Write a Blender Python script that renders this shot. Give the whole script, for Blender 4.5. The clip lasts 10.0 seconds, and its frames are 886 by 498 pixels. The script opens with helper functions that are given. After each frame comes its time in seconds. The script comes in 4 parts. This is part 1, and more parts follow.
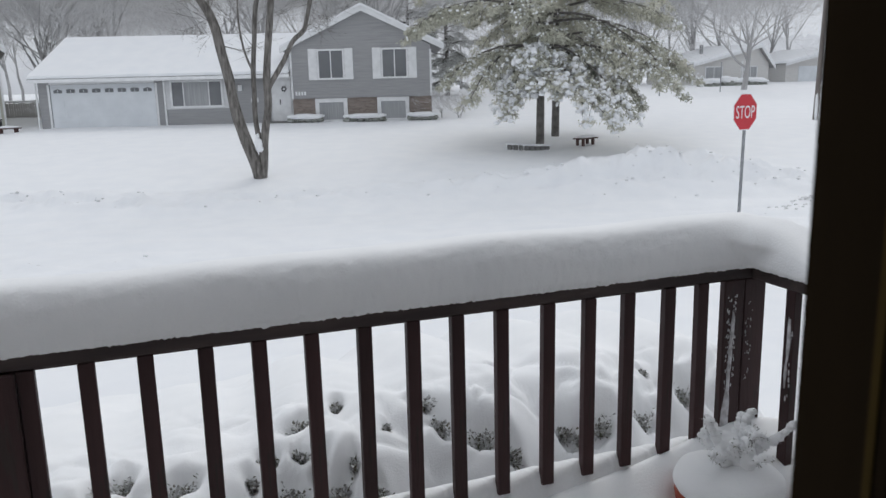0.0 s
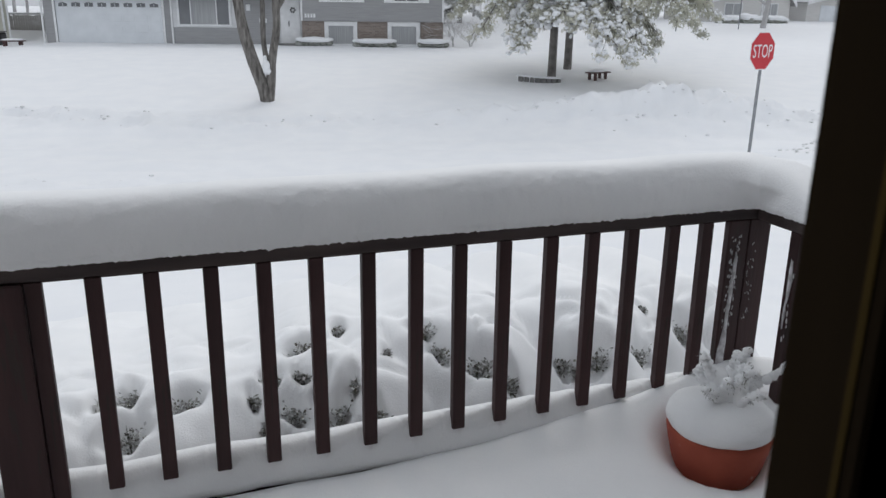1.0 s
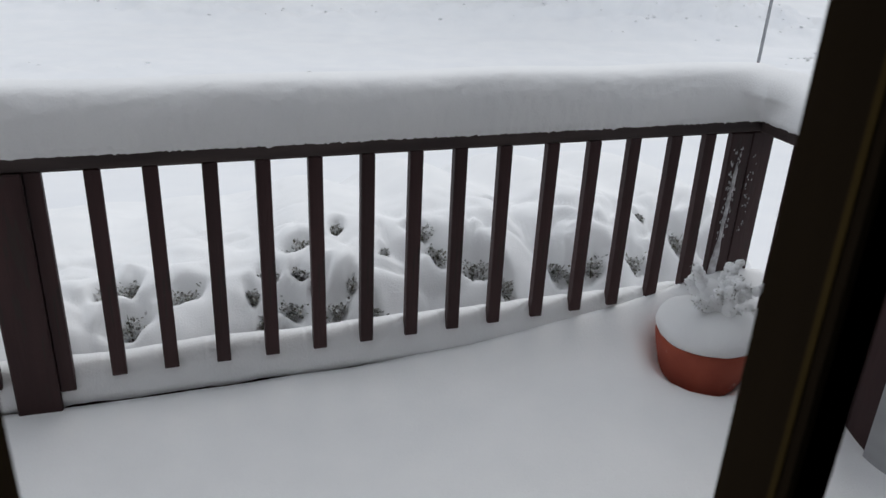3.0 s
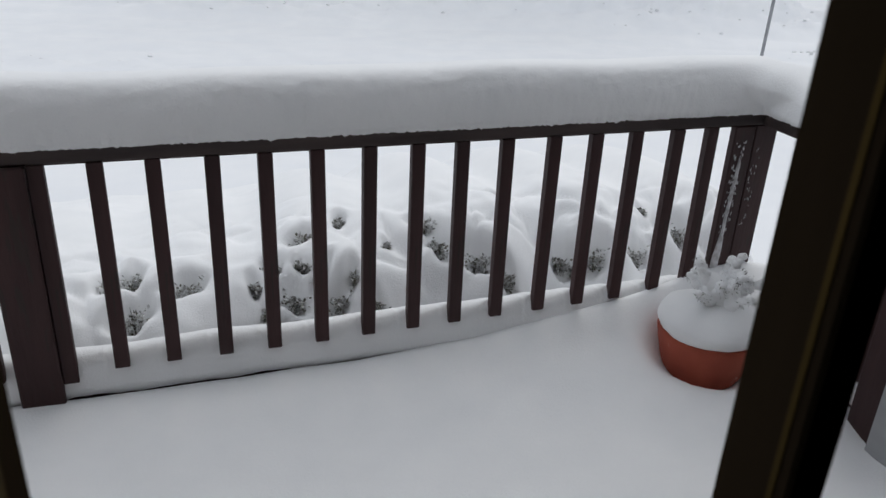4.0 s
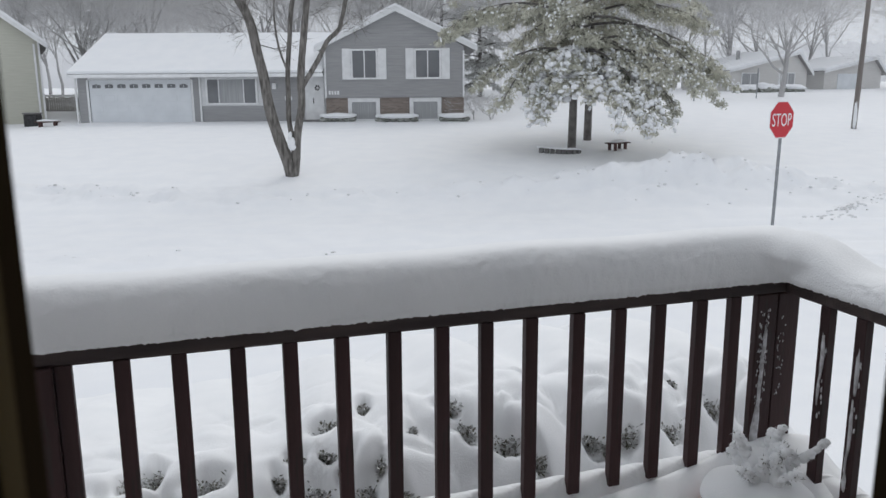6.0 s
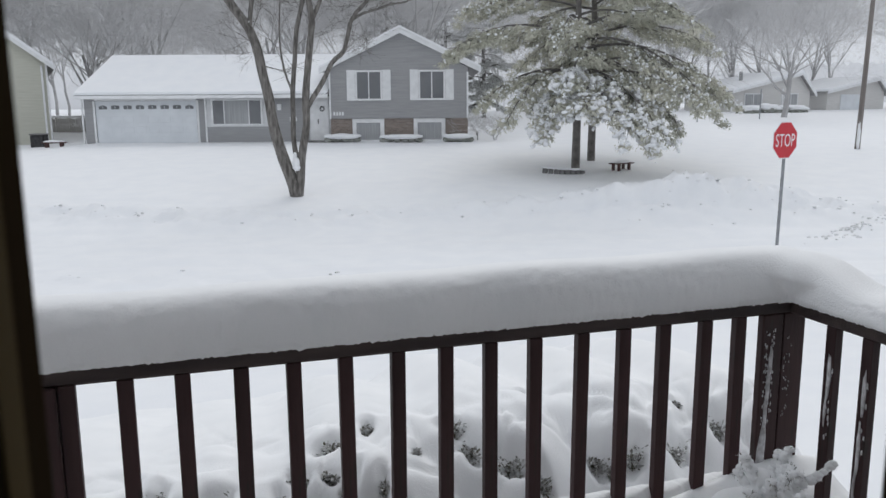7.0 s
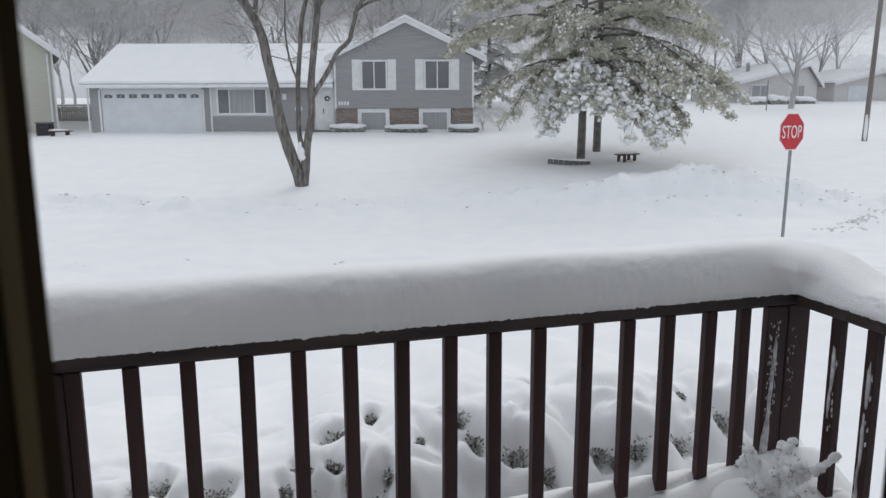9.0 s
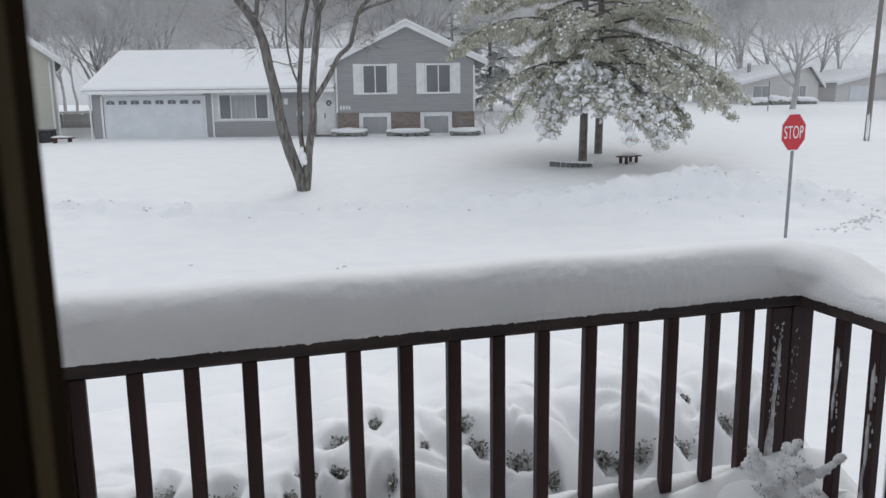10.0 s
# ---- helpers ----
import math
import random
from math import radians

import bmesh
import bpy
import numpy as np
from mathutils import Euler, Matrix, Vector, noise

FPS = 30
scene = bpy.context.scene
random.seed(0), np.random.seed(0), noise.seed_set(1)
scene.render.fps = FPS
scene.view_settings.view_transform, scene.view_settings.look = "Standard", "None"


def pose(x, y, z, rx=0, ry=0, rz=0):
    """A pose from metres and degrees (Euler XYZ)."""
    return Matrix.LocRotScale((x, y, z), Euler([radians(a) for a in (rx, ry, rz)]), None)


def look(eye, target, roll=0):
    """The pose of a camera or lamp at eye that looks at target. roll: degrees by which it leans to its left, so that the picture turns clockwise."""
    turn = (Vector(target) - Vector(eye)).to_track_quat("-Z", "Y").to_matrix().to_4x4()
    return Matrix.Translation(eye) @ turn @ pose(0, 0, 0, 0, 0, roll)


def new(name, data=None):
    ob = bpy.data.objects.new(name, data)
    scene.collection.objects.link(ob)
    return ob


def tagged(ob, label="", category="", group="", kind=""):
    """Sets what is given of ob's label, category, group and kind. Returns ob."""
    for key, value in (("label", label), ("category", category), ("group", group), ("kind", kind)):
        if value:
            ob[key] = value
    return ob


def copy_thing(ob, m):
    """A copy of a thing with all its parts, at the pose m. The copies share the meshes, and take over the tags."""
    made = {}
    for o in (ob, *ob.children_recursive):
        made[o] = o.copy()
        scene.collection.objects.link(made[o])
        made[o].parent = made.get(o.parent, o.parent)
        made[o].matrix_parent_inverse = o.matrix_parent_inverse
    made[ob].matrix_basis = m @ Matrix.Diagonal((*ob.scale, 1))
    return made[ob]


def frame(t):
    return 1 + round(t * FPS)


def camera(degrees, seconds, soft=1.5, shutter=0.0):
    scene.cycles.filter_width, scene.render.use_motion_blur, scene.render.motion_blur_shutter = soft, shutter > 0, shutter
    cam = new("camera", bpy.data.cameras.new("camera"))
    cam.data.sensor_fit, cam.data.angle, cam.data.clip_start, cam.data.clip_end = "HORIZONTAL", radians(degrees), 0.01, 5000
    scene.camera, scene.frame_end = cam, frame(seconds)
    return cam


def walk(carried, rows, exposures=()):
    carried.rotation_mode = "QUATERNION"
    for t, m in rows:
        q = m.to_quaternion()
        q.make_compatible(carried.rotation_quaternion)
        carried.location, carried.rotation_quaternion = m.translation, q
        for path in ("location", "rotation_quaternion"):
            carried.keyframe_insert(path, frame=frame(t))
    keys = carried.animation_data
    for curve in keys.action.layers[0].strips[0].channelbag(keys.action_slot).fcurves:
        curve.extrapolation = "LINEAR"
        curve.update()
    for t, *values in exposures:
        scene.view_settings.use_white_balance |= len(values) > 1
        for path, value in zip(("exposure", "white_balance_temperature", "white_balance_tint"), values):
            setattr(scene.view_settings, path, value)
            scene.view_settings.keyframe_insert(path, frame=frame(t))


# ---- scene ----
cam = camera(58.5, 10.0)
cam.data.dof.use_dof, cam.data.dof.focus_distance, cam.data.dof.aperture_fstop = True, 14.0, 60.0
PATH = [
    (0, (0.3298, -1.8576, 1.4441), (0.9903, -0.0171, 1.0344), -1.38),
    (0.5, (0.3287, -1.8591, 1.4441), (0.9768, -0.0335, 0.9606), 0.03),
    (1, (0.3275, -1.8608, 1.4390), (0.9616, -0.0568, 0.8613), 0.68),
    (1.5, (0.3277, -1.8610, 1.4383), (0.9557, -0.0833, 0.7827), 1.30),
    (2, (0.3279, -1.8612, 1.4378), (0.9524, -0.1088, 0.7161), 2.01),
    (2.5, (0.3257, -1.8640, 1.4520), (0.9444, -0.1348, 0.6710), 2.45),
    (2.7, (0.3257, -1.8641, 1.4516), (0.9432, -0.1415, 0.6544), 2.66),
    (3.8, (0.3254, -1.8646, 1.4494), (0.9353, -0.1526, 0.6182), 2.71),
    (4, (0.3254, -1.8647, 1.4490), (0.9348, -0.1512, 0.6194), 2.74),
    (4.5, (0.3241, -1.8636, 1.4480), (0.9381, -0.1162, 0.6928), 1.80),
    (5, (0.3216, -1.8618, 1.4540), (0.9258, -0.0453, 0.8720), 0.86),
    (5.5, (0.3223, -1.8616, 1.4560), (0.9140, -0.0148, 0.9648), -0.11),
    (6, (0.3211, -1.8594, 1.4600), (0.9150, 0.0076, 1.0533), -0.38),
    (6.2, (0.3211, -1.8595, 1.4599), (0.9142, 0.0130, 1.0796), -0.28),
    (7.3, (0.3208, -1.8599, 1.4591), (0.9061, 0.0183, 1.1031), -0.47),
    (7.5, (0.3208, -1.8600, 1.4590), (0.9057, 0.0174, 1.0993), -0.50),
    (8, (0.3207, -1.8601, 1.4580), (0.9009, 0.0164, 1.0911), -0.43),
    (8.5, (0.3207, -1.8602, 1.4580), (0.8977, 0.0165, 1.0845), -0.28),
    (9, (0.3206, -1.8603, 1.4580), (0.8949, 0.0162, 1.0780), -0.20),
    (9.5, (0.3205, -1.8608, 1.4600), (0.8915, 0.0152, 1.0793), -0.34),
    (10, (0.3203, -1.8611, 1.4600), (0.8893, 0.0199, 1.0883), -0.72),
]
walk(cam, [(t, look(eye, target, roll)) for t, eye, target, roll in PATH])

EAVE_Y = -1.25                   # reach of the unseen porch eave, set by the shade it gives
POT = (1.742, -0.226)            # planter's place on the deck
SIGN_TURN = 29.5

# ---------------------------------------------------------------- light
world = bpy.data.worlds.new("overcast_sky")
scene.world = world
world.use_nodes = True
wn, wl = world.node_tree.nodes, world.node_tree.links
wn.clear()
w_out, w_bg = wn.new("ShaderNodeOutputWorld"), wn.new("ShaderNodeBackground")
w_sky = wn.new("ShaderNodeTexSky")
w_sky.sky_type = "NISHITA"
w_sky.sun_disc = False
w_sky.sun_elevation, w_sky.sun_rotation = radians(48), radians(30)
w_sky.dust_density = 6
w_hsv, w_mix = wn.new("ShaderNodeHueSaturation"), wn.new("ShaderNodeMixRGB")
w_hsv.inputs["Saturation"].default_value = 0.12
w_mix.inputs["Fac"].default_value = 0.93          # cloud cover
w_mix.inputs["Color2"].default_value = (6.6, 6.95, 7.5, 1)
wl.new(w_sky.outputs[0], w_hsv.inputs["Color"])
wl.new(w_hsv.outputs[0], w_mix.inputs["Color1"])
wl.new(w_mix.outputs[0], w_bg.inputs["Color"])
w_bg.inputs["Strength"].default_value = 0.104
wl.new(w_bg.outputs[0], w_out.inputs["Surface"])

sun = new("sun", bpy.data.lights.new("sun", "SUN"))
sun.data.energy, sun.data.angle, sun.data.color = 0.55, radians(40), (1.0, 0.97, 0.93)
sun.matrix_world = look((20, 26, 36), (0, 0, 0))


# ---------------------------------------------------------------- materials
def nodes_of(name):
    m = bpy.data.materials.new(name)
    m.use_nodes = True
    return m, m.node_tree.nodes, m.node_tree.links, m.node_tree.nodes["Principled BSDF"]


def surface(name, low, high, scale=8.0, rough=0.7, metal=0.0, bump=0.3, bump_scale=60.0, depth=0.01, wear=None, wear_amount=0.0, stretch=(1, 1, 1), vary=0.0):
    """Two colours mixed by coarse noise, fine relief, and worn patches of a third colour."""
    m, n, l, p = nodes_of(name)
    co = n.new("ShaderNodeTexCoord")
    mp = n.new("ShaderNodeMapping")
    mp.inputs["Scale"].default_value = stretch
    l.new(co.outputs["Object"], mp.inputs["Vector"])
    coarse = n.new("ShaderNodeTexNoise")
    coarse.inputs["Scale"].default_value, coarse.inputs["Detail"].default_value = scale, 6
    l.new(mp.outputs[0], coarse.inputs["Vector"])
    ramp = n.new("ShaderNodeValToRGB")
    ramp.color_ramp.elements[0].position, ramp.color_ramp.elements[1].position = 0.32, 0.68
    ramp.color_ramp.elements[0].color, ramp.color_ramp.elements[1].color = (*low, 1), (*high, 1)
    l.new(coarse.outputs[0], ramp.inputs[0])
    colour = ramp.outputs[0]
    if wear:
        patch = n.new("ShaderNodeTexNoise")
        patch.inputs["Scale"].default_value, patch.inputs["Detail"].default_value = scale * 2.7, 8
        l.new(mp.outputs[0], patch.inputs["Vector"])
        cut = n.new("ShaderNodeValToRGB")
        cut.color_ramp.elements[0].position, cut.color_ramp.elements[1].position = 0.72 - wear_amount, 0.76 - wear_amount
        l.new(patch.outputs[0], cut.inputs[0])
        mix = n.new("ShaderNodeMixRGB")
        mix.inputs["Color2"].default_value = (*wear, 1)
        l.new(cut.outputs[0], mix.inputs["Fac"])
        l.new(colour, mix.inputs["Color1"])
        colour = mix.outputs[0]
    if vary:
        info, hsv, rng = n.new("ShaderNodeObjectInfo"), n.new("ShaderNodeHueSaturation"), n.new("ShaderNodeMapRange")
        rng.inputs["To Min"].default_value, rng.inputs["To Max"].default_value = 1 - vary, 1 + vary
        l.new(info.outputs["Random"], rng.inputs["Value"])
        l.new(rng.outputs[0], hsv.inputs["Value"])
        l.new(colour, hsv.inputs["Color"])
        colour = hsv.outputs[0]
    l.new(colour, p.inputs["Base Color"])
    p.inputs["Roughness"].default_value, p.inputs["Metallic"].default_value = rough, metal
    fine = n.new("ShaderNodeTexNoise")
    fine.inputs["Scale"].default_value, fine.inputs["Detail"].default_value = bump_scale, 5
    l.new(mp.outputs[0], fine.inputs["Vector"])
    bmp = n.new("ShaderNodeBump")
    bmp.inputs["Strength"].default_value, bmp.inputs["Distance"].default_value = bump, depth
    l.new(fine.outputs[0], bmp.inputs["Height"])
    l.new(bmp.outputs[0], p.inputs["Normal"])
    return m


def striped(name, low, high, pitch, rough=0.75, bump=0.6):
    """Lapped boards: a saw profile along z with grain along x."""
    m = surface(name, low, high, 3.0, rough, bump=0.0, stretch=(0.4, 0.4, 6))
    n, l = m.node_tree.nodes, m.node_tree.links
    p = n["Principled BSDF"]
    co, wave, bmp = n.new("ShaderNodeTexCoord"), n.new("ShaderNodeTexWave"), n.new("ShaderNodeBump")
    wave.bands_direction, wave.wave_profile = "Z", "SAW"
    wave.inputs["Scale"].default_value = 0.314 / pitch
    l.new(co.outputs["Object"], wave.inputs["Vector"])
    l.new(wave.outputs[0], bmp.inputs["Height"])
    bmp.inputs["Strength"].default_value, bmp.inputs["Distance"].default_value = bump, 0.02
    l.new(bmp.outputs[0], p.inputs["Normal"])
    return m


def brickwork(name):
    m, n, l, p = nodes_of(name)
    co, mp, tex = n.new("ShaderNodeTexCoord"), n.new("ShaderNodeMapping"), n.new("ShaderNodeTexBrick")
    mp.inputs["Rotation"].default_value = (radians(90), 0, 0)
    tex.inputs["Color1"].default_value, tex.inputs["Color2"].default_value = (0.2, 0.16, 0.14, 1), (0.3, 0.245, 0.215, 1)
    tex.inputs["Mortar"].default_value = (0.33, 0.31, 0.29, 1)
    tex.inputs["Scale"].default_value = 1.0
    tex.inputs["Brick Width"].default_value, tex.inputs["Row Height"].default_value = 0.21, 0.075
    tex.inputs["Mortar Size"].default_value = 0.008
    l.new(co.outputs["Object"], mp.inputs["Vector"])
    l.new(mp.outputs[0], tex.inputs["Vector"])
    l.new(tex.outputs["Color"], p.inputs["Base Color"])
    p.inputs["Roughness"].default_value = 0.9
    bmp = n.new("ShaderNodeBump")
    bmp.inputs["Strength"].default_value, bmp.inputs["Distance"].default_value = 0.5, 0.01
    l.new(tex.outputs["Fac"], bmp.inputs["Height"])
    l.new(bmp.outputs[0], p.inputs["Normal"])
    return m


SNOW = surface("snow", (0.84, 0.855, 0.88), (0.88, 0.89, 0.905), 1.5, 0.8, bump=0.35, bump_scale=38, depth=0.012)
SNOW_NEAR = surface("snow_crystals", (0.89, 0.9, 0.91), (0.93, 0.935, 0.94), 6, 0.75, bump=0.4, bump_scale=170, depth=0.004)
SNOW_DIRTY = surface("ploughed_snow", (0.66, 0.66, 0.66), (0.82, 0.83, 0.85), 5, 0.9, bump=0.6, bump_scale=25, depth=0.03)
DECK_PAINT = surface("brown_stained_wood", (0.031, 0.0125, 0.013), (0.056, 0.0255, 0.0255), 5, 0.6, bump=0.4, bump_scale=50, depth=0.003,
                     stretch=(2.5, 2.5, 0.35), wear=(0.035, 0.022, 0.02), wear_amount=0.12, vary=0.18)
DECK_PAINT.node_tree.nodes["Principled BSDF"].inputs["Specular IOR Level"].default_value = 0.35
CAP_WOOD = surface("weathered_cap_board", (0.03, 0.02, 0.02), (0.07, 0.05, 0.046), 6, 0.7, bump=0.5, bump_scale=60, depth=0.003, stretch=(0.4, 3, 3))
FROST = surface("driven_snow", (0.4, 0.39, 0.4), (0.78, 0.78, 0.8), 40, 0.9, bump=0.7, bump_scale=120, depth=0.004)
DOOR_WOOD = surface("dark_door_wood", (0.019, 0.0135, 0.0085), (0.035, 0.0245, 0.015), 8, 0.9, bump=0.2, bump_scale=90, depth=0.001, stretch=(3, 3, 0.3))
DOOR_WOOD.node_tree.nodes["Principled BSDF"].inputs["Specular IOR Level"].default_value = 0.0
BRASS = surface("aged_brass", (0.045, 0.029, 0.007), (0.07, 0.046, 0.013), 30, 0.8, metal=0.0, bump=0.15, bump_scale=200, depth=0.001)
BRASS.node_tree.nodes["Principled BSDF"].inputs["Specular IOR Level"].default_value = 0.05
TERRACOTTA = surface("terracotta", (0.3, 0.055, 0.03), (0.4, 0.085, 0.045), 9, 0.8, bump=0.3, bump_scale=70, depth=0.003, wear=(0.5, 0.3, 0.24), wear_amount=0.03)
NEEDLES_NEAR = surface("evergreen_foliage", (0.06, 0.062, 0.042), (0.2, 0.19, 0.135), 26, 0.7, wear=(0.6, 0.6, 0.6), wear_amount=0.27)
BARK = surface("maple_bark", (0.075, 0.069, 0.063), (0.26, 0.246, 0.23), 7, 0.95, bump=0.9, bump_scale=14, depth=0.04, stretch=(2, 2, 0.4))
# far bark and twigs: snowfall haze is painted into these pale base colours
BARK_FAR = surface("haze_paled_bark", (0.36, 0.355, 0.355), (0.5, 0.495, 0.498), 0.6, 0.95, bump=0.5, bump_scale=6, depth=0.04)
TWIG_FAR = surface("haze_paled_twigs", (0.54, 0.535, 0.537), (0.7, 0.697, 0.7), 0.4, 0.95, bump=0.0)
# far woods: twigs nearly white, the haze painted in
TWIG_HAZE = surface("haze_whitened_far_twigs", (0.82, 0.82, 0.83), (0.9, 0.9, 0.91), 0.1, 0.95, bump=0.0)
PINE_BARK = surface("pine_bark", (0.12, 0.112, 0.105), (0.24, 0.228, 0.217), 4, 0.95, bump=0.9, bump_scale=12, depth=0.04)
# olive needles lifted well above their own green to paint in haze
PINE_GREEN = surface("haze_paled_pine_needles", (0.42, 0.422, 0.35), (0.68, 0.665, 0.575), 0.7, 0.75, bump=0.0)
SIDING = striped("grey_lap_siding", (0.31, 0.313, 0.32), (0.36, 0.363, 0.37), 0.15)
SIDING_WHITE = striped("white_board_siding", (0.62, 0.63, 0.64), (0.7, 0.71, 0.72), 0.2, bump=0.3)
SIDING_BEIGE = striped("beige_lap_siding", (0.5, 0.5, 0.43), (0.56, 0.56, 0.49), 0.15)
# tan walls of the far houses, haze mixed into the colour
SIDING_FAR = striped("haze_paled_tan_siding", (0.6, 0.59, 0.575), (0.67, 0.66, 0.645), 0.2)
TRIM = surface("white_painted_trim", (0.72, 0.73, 0.74), (0.82, 0.83, 0.84), 4, 0.6, bump=0.1)
GARAGE_PAINT = surface("white_garage_door", (0.66, 0.69, 0.72), (0.74, 0.77, 0.8), 1.2, 0.5, bump=0.1)
# shingle grey lifted in colour for haze and dark undersides
SHINGLE = surface("haze_paled_shingles", (0.28, 0.28, 0.28), (0.4, 0.395, 0.39), 4, 0.95, bump=0.5)
BRICK = brickwork("brown_brick")
GLASS_DARK = surface("dark_window_glass", (0.14, 0.147, 0.157), (0.19, 0.198, 0.21), 0.8, 0.12, bump=0.0)
# curtain folds; also panes paled for reflected snow and haze
CURTAIN_HAZE = surface("pale_curtain_and_hazed_pane", (0.3, 0.31, 0.32), (0.42, 0.43, 0.44), 3, 0.8, bump=0.3, stretch=(6, 6, 0.2))
STEEL = surface("galvanised_steel", (0.22, 0.23, 0.24), (0.34, 0.35, 0.37), 12, 0.55, metal=0.5, bump=0.1)
STOP_RED = surface("red_sign_face", (0.5, 0.012, 0.025), (0.56, 0.018, 0.034), 3, 0.45, bump=0.05)
SIGN_WHITE = surface("white_sign_legend", (0.74, 0.74, 0.76), (0.8, 0.8, 0.82), 3, 0.5, bump=0.05)
POLE_WOOD = surface("utility_pole_wood", (0.17, 0.15, 0.14), (0.27, 0.245, 0.23), 2, 0.95, bump=0.5, stretch=(3, 3, 0.2))
FENCE_WOOD = surface("snow_dusted_fence_wood", (0.36, 0.345, 0.33), (0.62, 0.61, 0.6), 3, 0.95, bump=0.4, stretch=(2, 2, 0.6))
# distant hedge green, paled so that its colour carries haze
HEDGE_HAZE = surface("haze_paled_hedge_foliage", (0.16, 0.17, 0.14), (0.4, 0.41, 0.39), 6, 0.9)
# grey of the far flue, lightened in colour for haze
FAR_METAL = surface("haze_paled_metal", (0.25, 0.255, 0.26), (0.35, 0.355, 0.36), 5, 0.8)
# spruces behind the house: needle green paled to paint in haze
HAZE_GREEN = surface("haze_whitened_needles", (0.4, 0.41, 0.39), (0.62, 0.625, 0.61), 0.6, 0.9, bump=0.0)
RED_WOOD = surface("red_stained_bench_wood", (0.07, 0.036, 0.034), (0.11, 0.055, 0.05), 6, 0.7)
GREY_STONE = surface("edging_block_stone", (0.12, 0.12, 0.12), (0.24, 0.235, 0.23), 9, 0.9)
METAL_DARK = surface("dark_metal", (0.03, 0.03, 0.032), (0.06, 0.06, 0.062), 9, 0.5, metal=0.5)
CAR_PAINT = surface("dark_car_paint", (0.05, 0.055, 0.065), (0.08, 0.085, 0.095), 2, 0.3, metal=0.3, bump=0.0)
RUBBER = surface("black_rubber", (0.015, 0.015, 0.015), (0.03, 0.03, 0.03), 9, 0.9)
PLASTER = surface("dim_room_plaster", (0.42, 0.38, 0.32), (0.5, 0.46, 0.4), 2, 0.9, bump=0.1)
FLOOR_WOOD = surface("dark_floor_boards", (0.05, 0.03, 0.018), (0.1, 0.06, 0.035), 4, 0.5, stretch=(0.5, 4, 1))
WALL_BROWN = striped("brown_house_siding", (0.09, 0.07, 0.06), (0.13, 0.1, 0.085), 0.2)


# ---------------------------------------------------------------- builders
def part(name, bm, material, parent=None, label="", m=None):
    me = bpy.data.meshes.new(name)
    bm.to_mesh(me)
    bm.free()
    me.materials.append(material)
    ob = new(name, me)
    if parent:
        ob.parent = parent
    if m is not None:
        ob.matrix_basis = m
    if label:
        tagged(ob, label)
    return ob


def mesh_part(name, verts, faces, material, parent=None, label="", smooth=False):
    me = bpy.data.meshes.new(name)
    me.from_pydata(verts, [], faces)
    me.materials.append(material)
    if smooth:
        me.polygons.foreach_set("use_smooth", [True] * len(me.polygons))
    me.update()
    ob = new(name, me)
    if parent:
        ob.parent = parent
    if label:
        tagged(ob, label)
    return ob


def thing(name, m, label, category, group=""):
    ob = new(name)
    ob.empty_display_size = 0.1
    ob.matrix_basis = m
    return tagged(ob, label, category, group)


def smooth(ob):
    ob.data.polygons.foreach_set("use_smooth", [True] * len(ob.data.polygons))
    return ob


def box(bm, x0, x1, y0, y1, z0, z1, bevel=0.0):
    made = bmesh.ops.create_cube(bm, size=1, matrix=Matrix.Translation(((x0 + x1) / 2, (y0 + y1) / 2, (z0 + z1) / 2)) @ Matrix.Diagonal((x1 - x0, y1 - y0, z1 - z0, 1)))
    if bevel:
        edges = list({e for v in made["verts"] for e in v.link_edges})
        bmesh.ops.bevel(bm, geom=edges, offset=bevel, segments=1, affect="EDGES")
    return bm


def boxed(x0, x1, y0, y1, z0, z1, bevel=0.0):
    return box(bmesh.new(), x0, x1, y0, y1, z0, z1, bevel)


def prism(pts, y0, y1):
    """A flat outline of (x, z) points drawn out from y0 to y1."""
    bm = bmesh.new()
    a = [bm.verts.new((x, y0, z)) for x, z in pts]
    b = [bm.verts.new((x, y1, z)) for x, z in pts]
    bm.faces.new(a)
    bm.faces.new(b[::-1])
    for i in range(len(pts)):
        j = (i + 1) % len(pts)
        bm.faces.new((a[j], a[i], b[i], b[j]))
    bmesh.ops.recalc_face_normals(bm, faces=bm.faces)
    return bm


def tube(verts, faces, pts, radii, sides=6):
    """A bent, tapering rod through pts, closed at its tip."""
    first = len(verts)
    for k, (p, r) in enumerate(zip(pts, radii)):
        way = (pts[min(k + 1, len(pts) - 1)] - pts[max(k - 1, 0)]).normalized()
        side = way.cross(Vector((0.31, 0.95, 0.12))).normalized()
        other = way.cross(side)
        for s in range(sides):
            a = 2 * math.pi * s / sides
            verts.append(p + side * (r * math.cos(a)) + other * (r * math.sin(a)))
        if k:
            base = first + (k - 1) * sides
            for s in range(sides):
                t = (s + 1) % sides
                faces.append((base + s, base + t, base + sides + t, base + sides + s))
    last = first + (len(pts) - 1) * sides
    faces.append(tuple(range(last, last + sides)))


def lump(size, seed, detail=3, rough=0.22, freq=1.6, flat=0.0):
    """An uneven snow pillow: a sphere pushed about by noise, its underside flattened."""
    bm = bmesh.new()
    bmesh.ops.create_icosphere(bm, subdivisions=detail, radius=1)
    off = Vector((seed * 3.17, seed * 1.31, seed * 0.77))
    for v in bm.verts:
        n = noise.noise(v.co * freq + off) + 0.5 * noise.noise(v.co * freq * 2.3 + off)
        v.co *= 1 + rough * n
        if flat and v.co.z < -flat:
            v.co.z = -flat
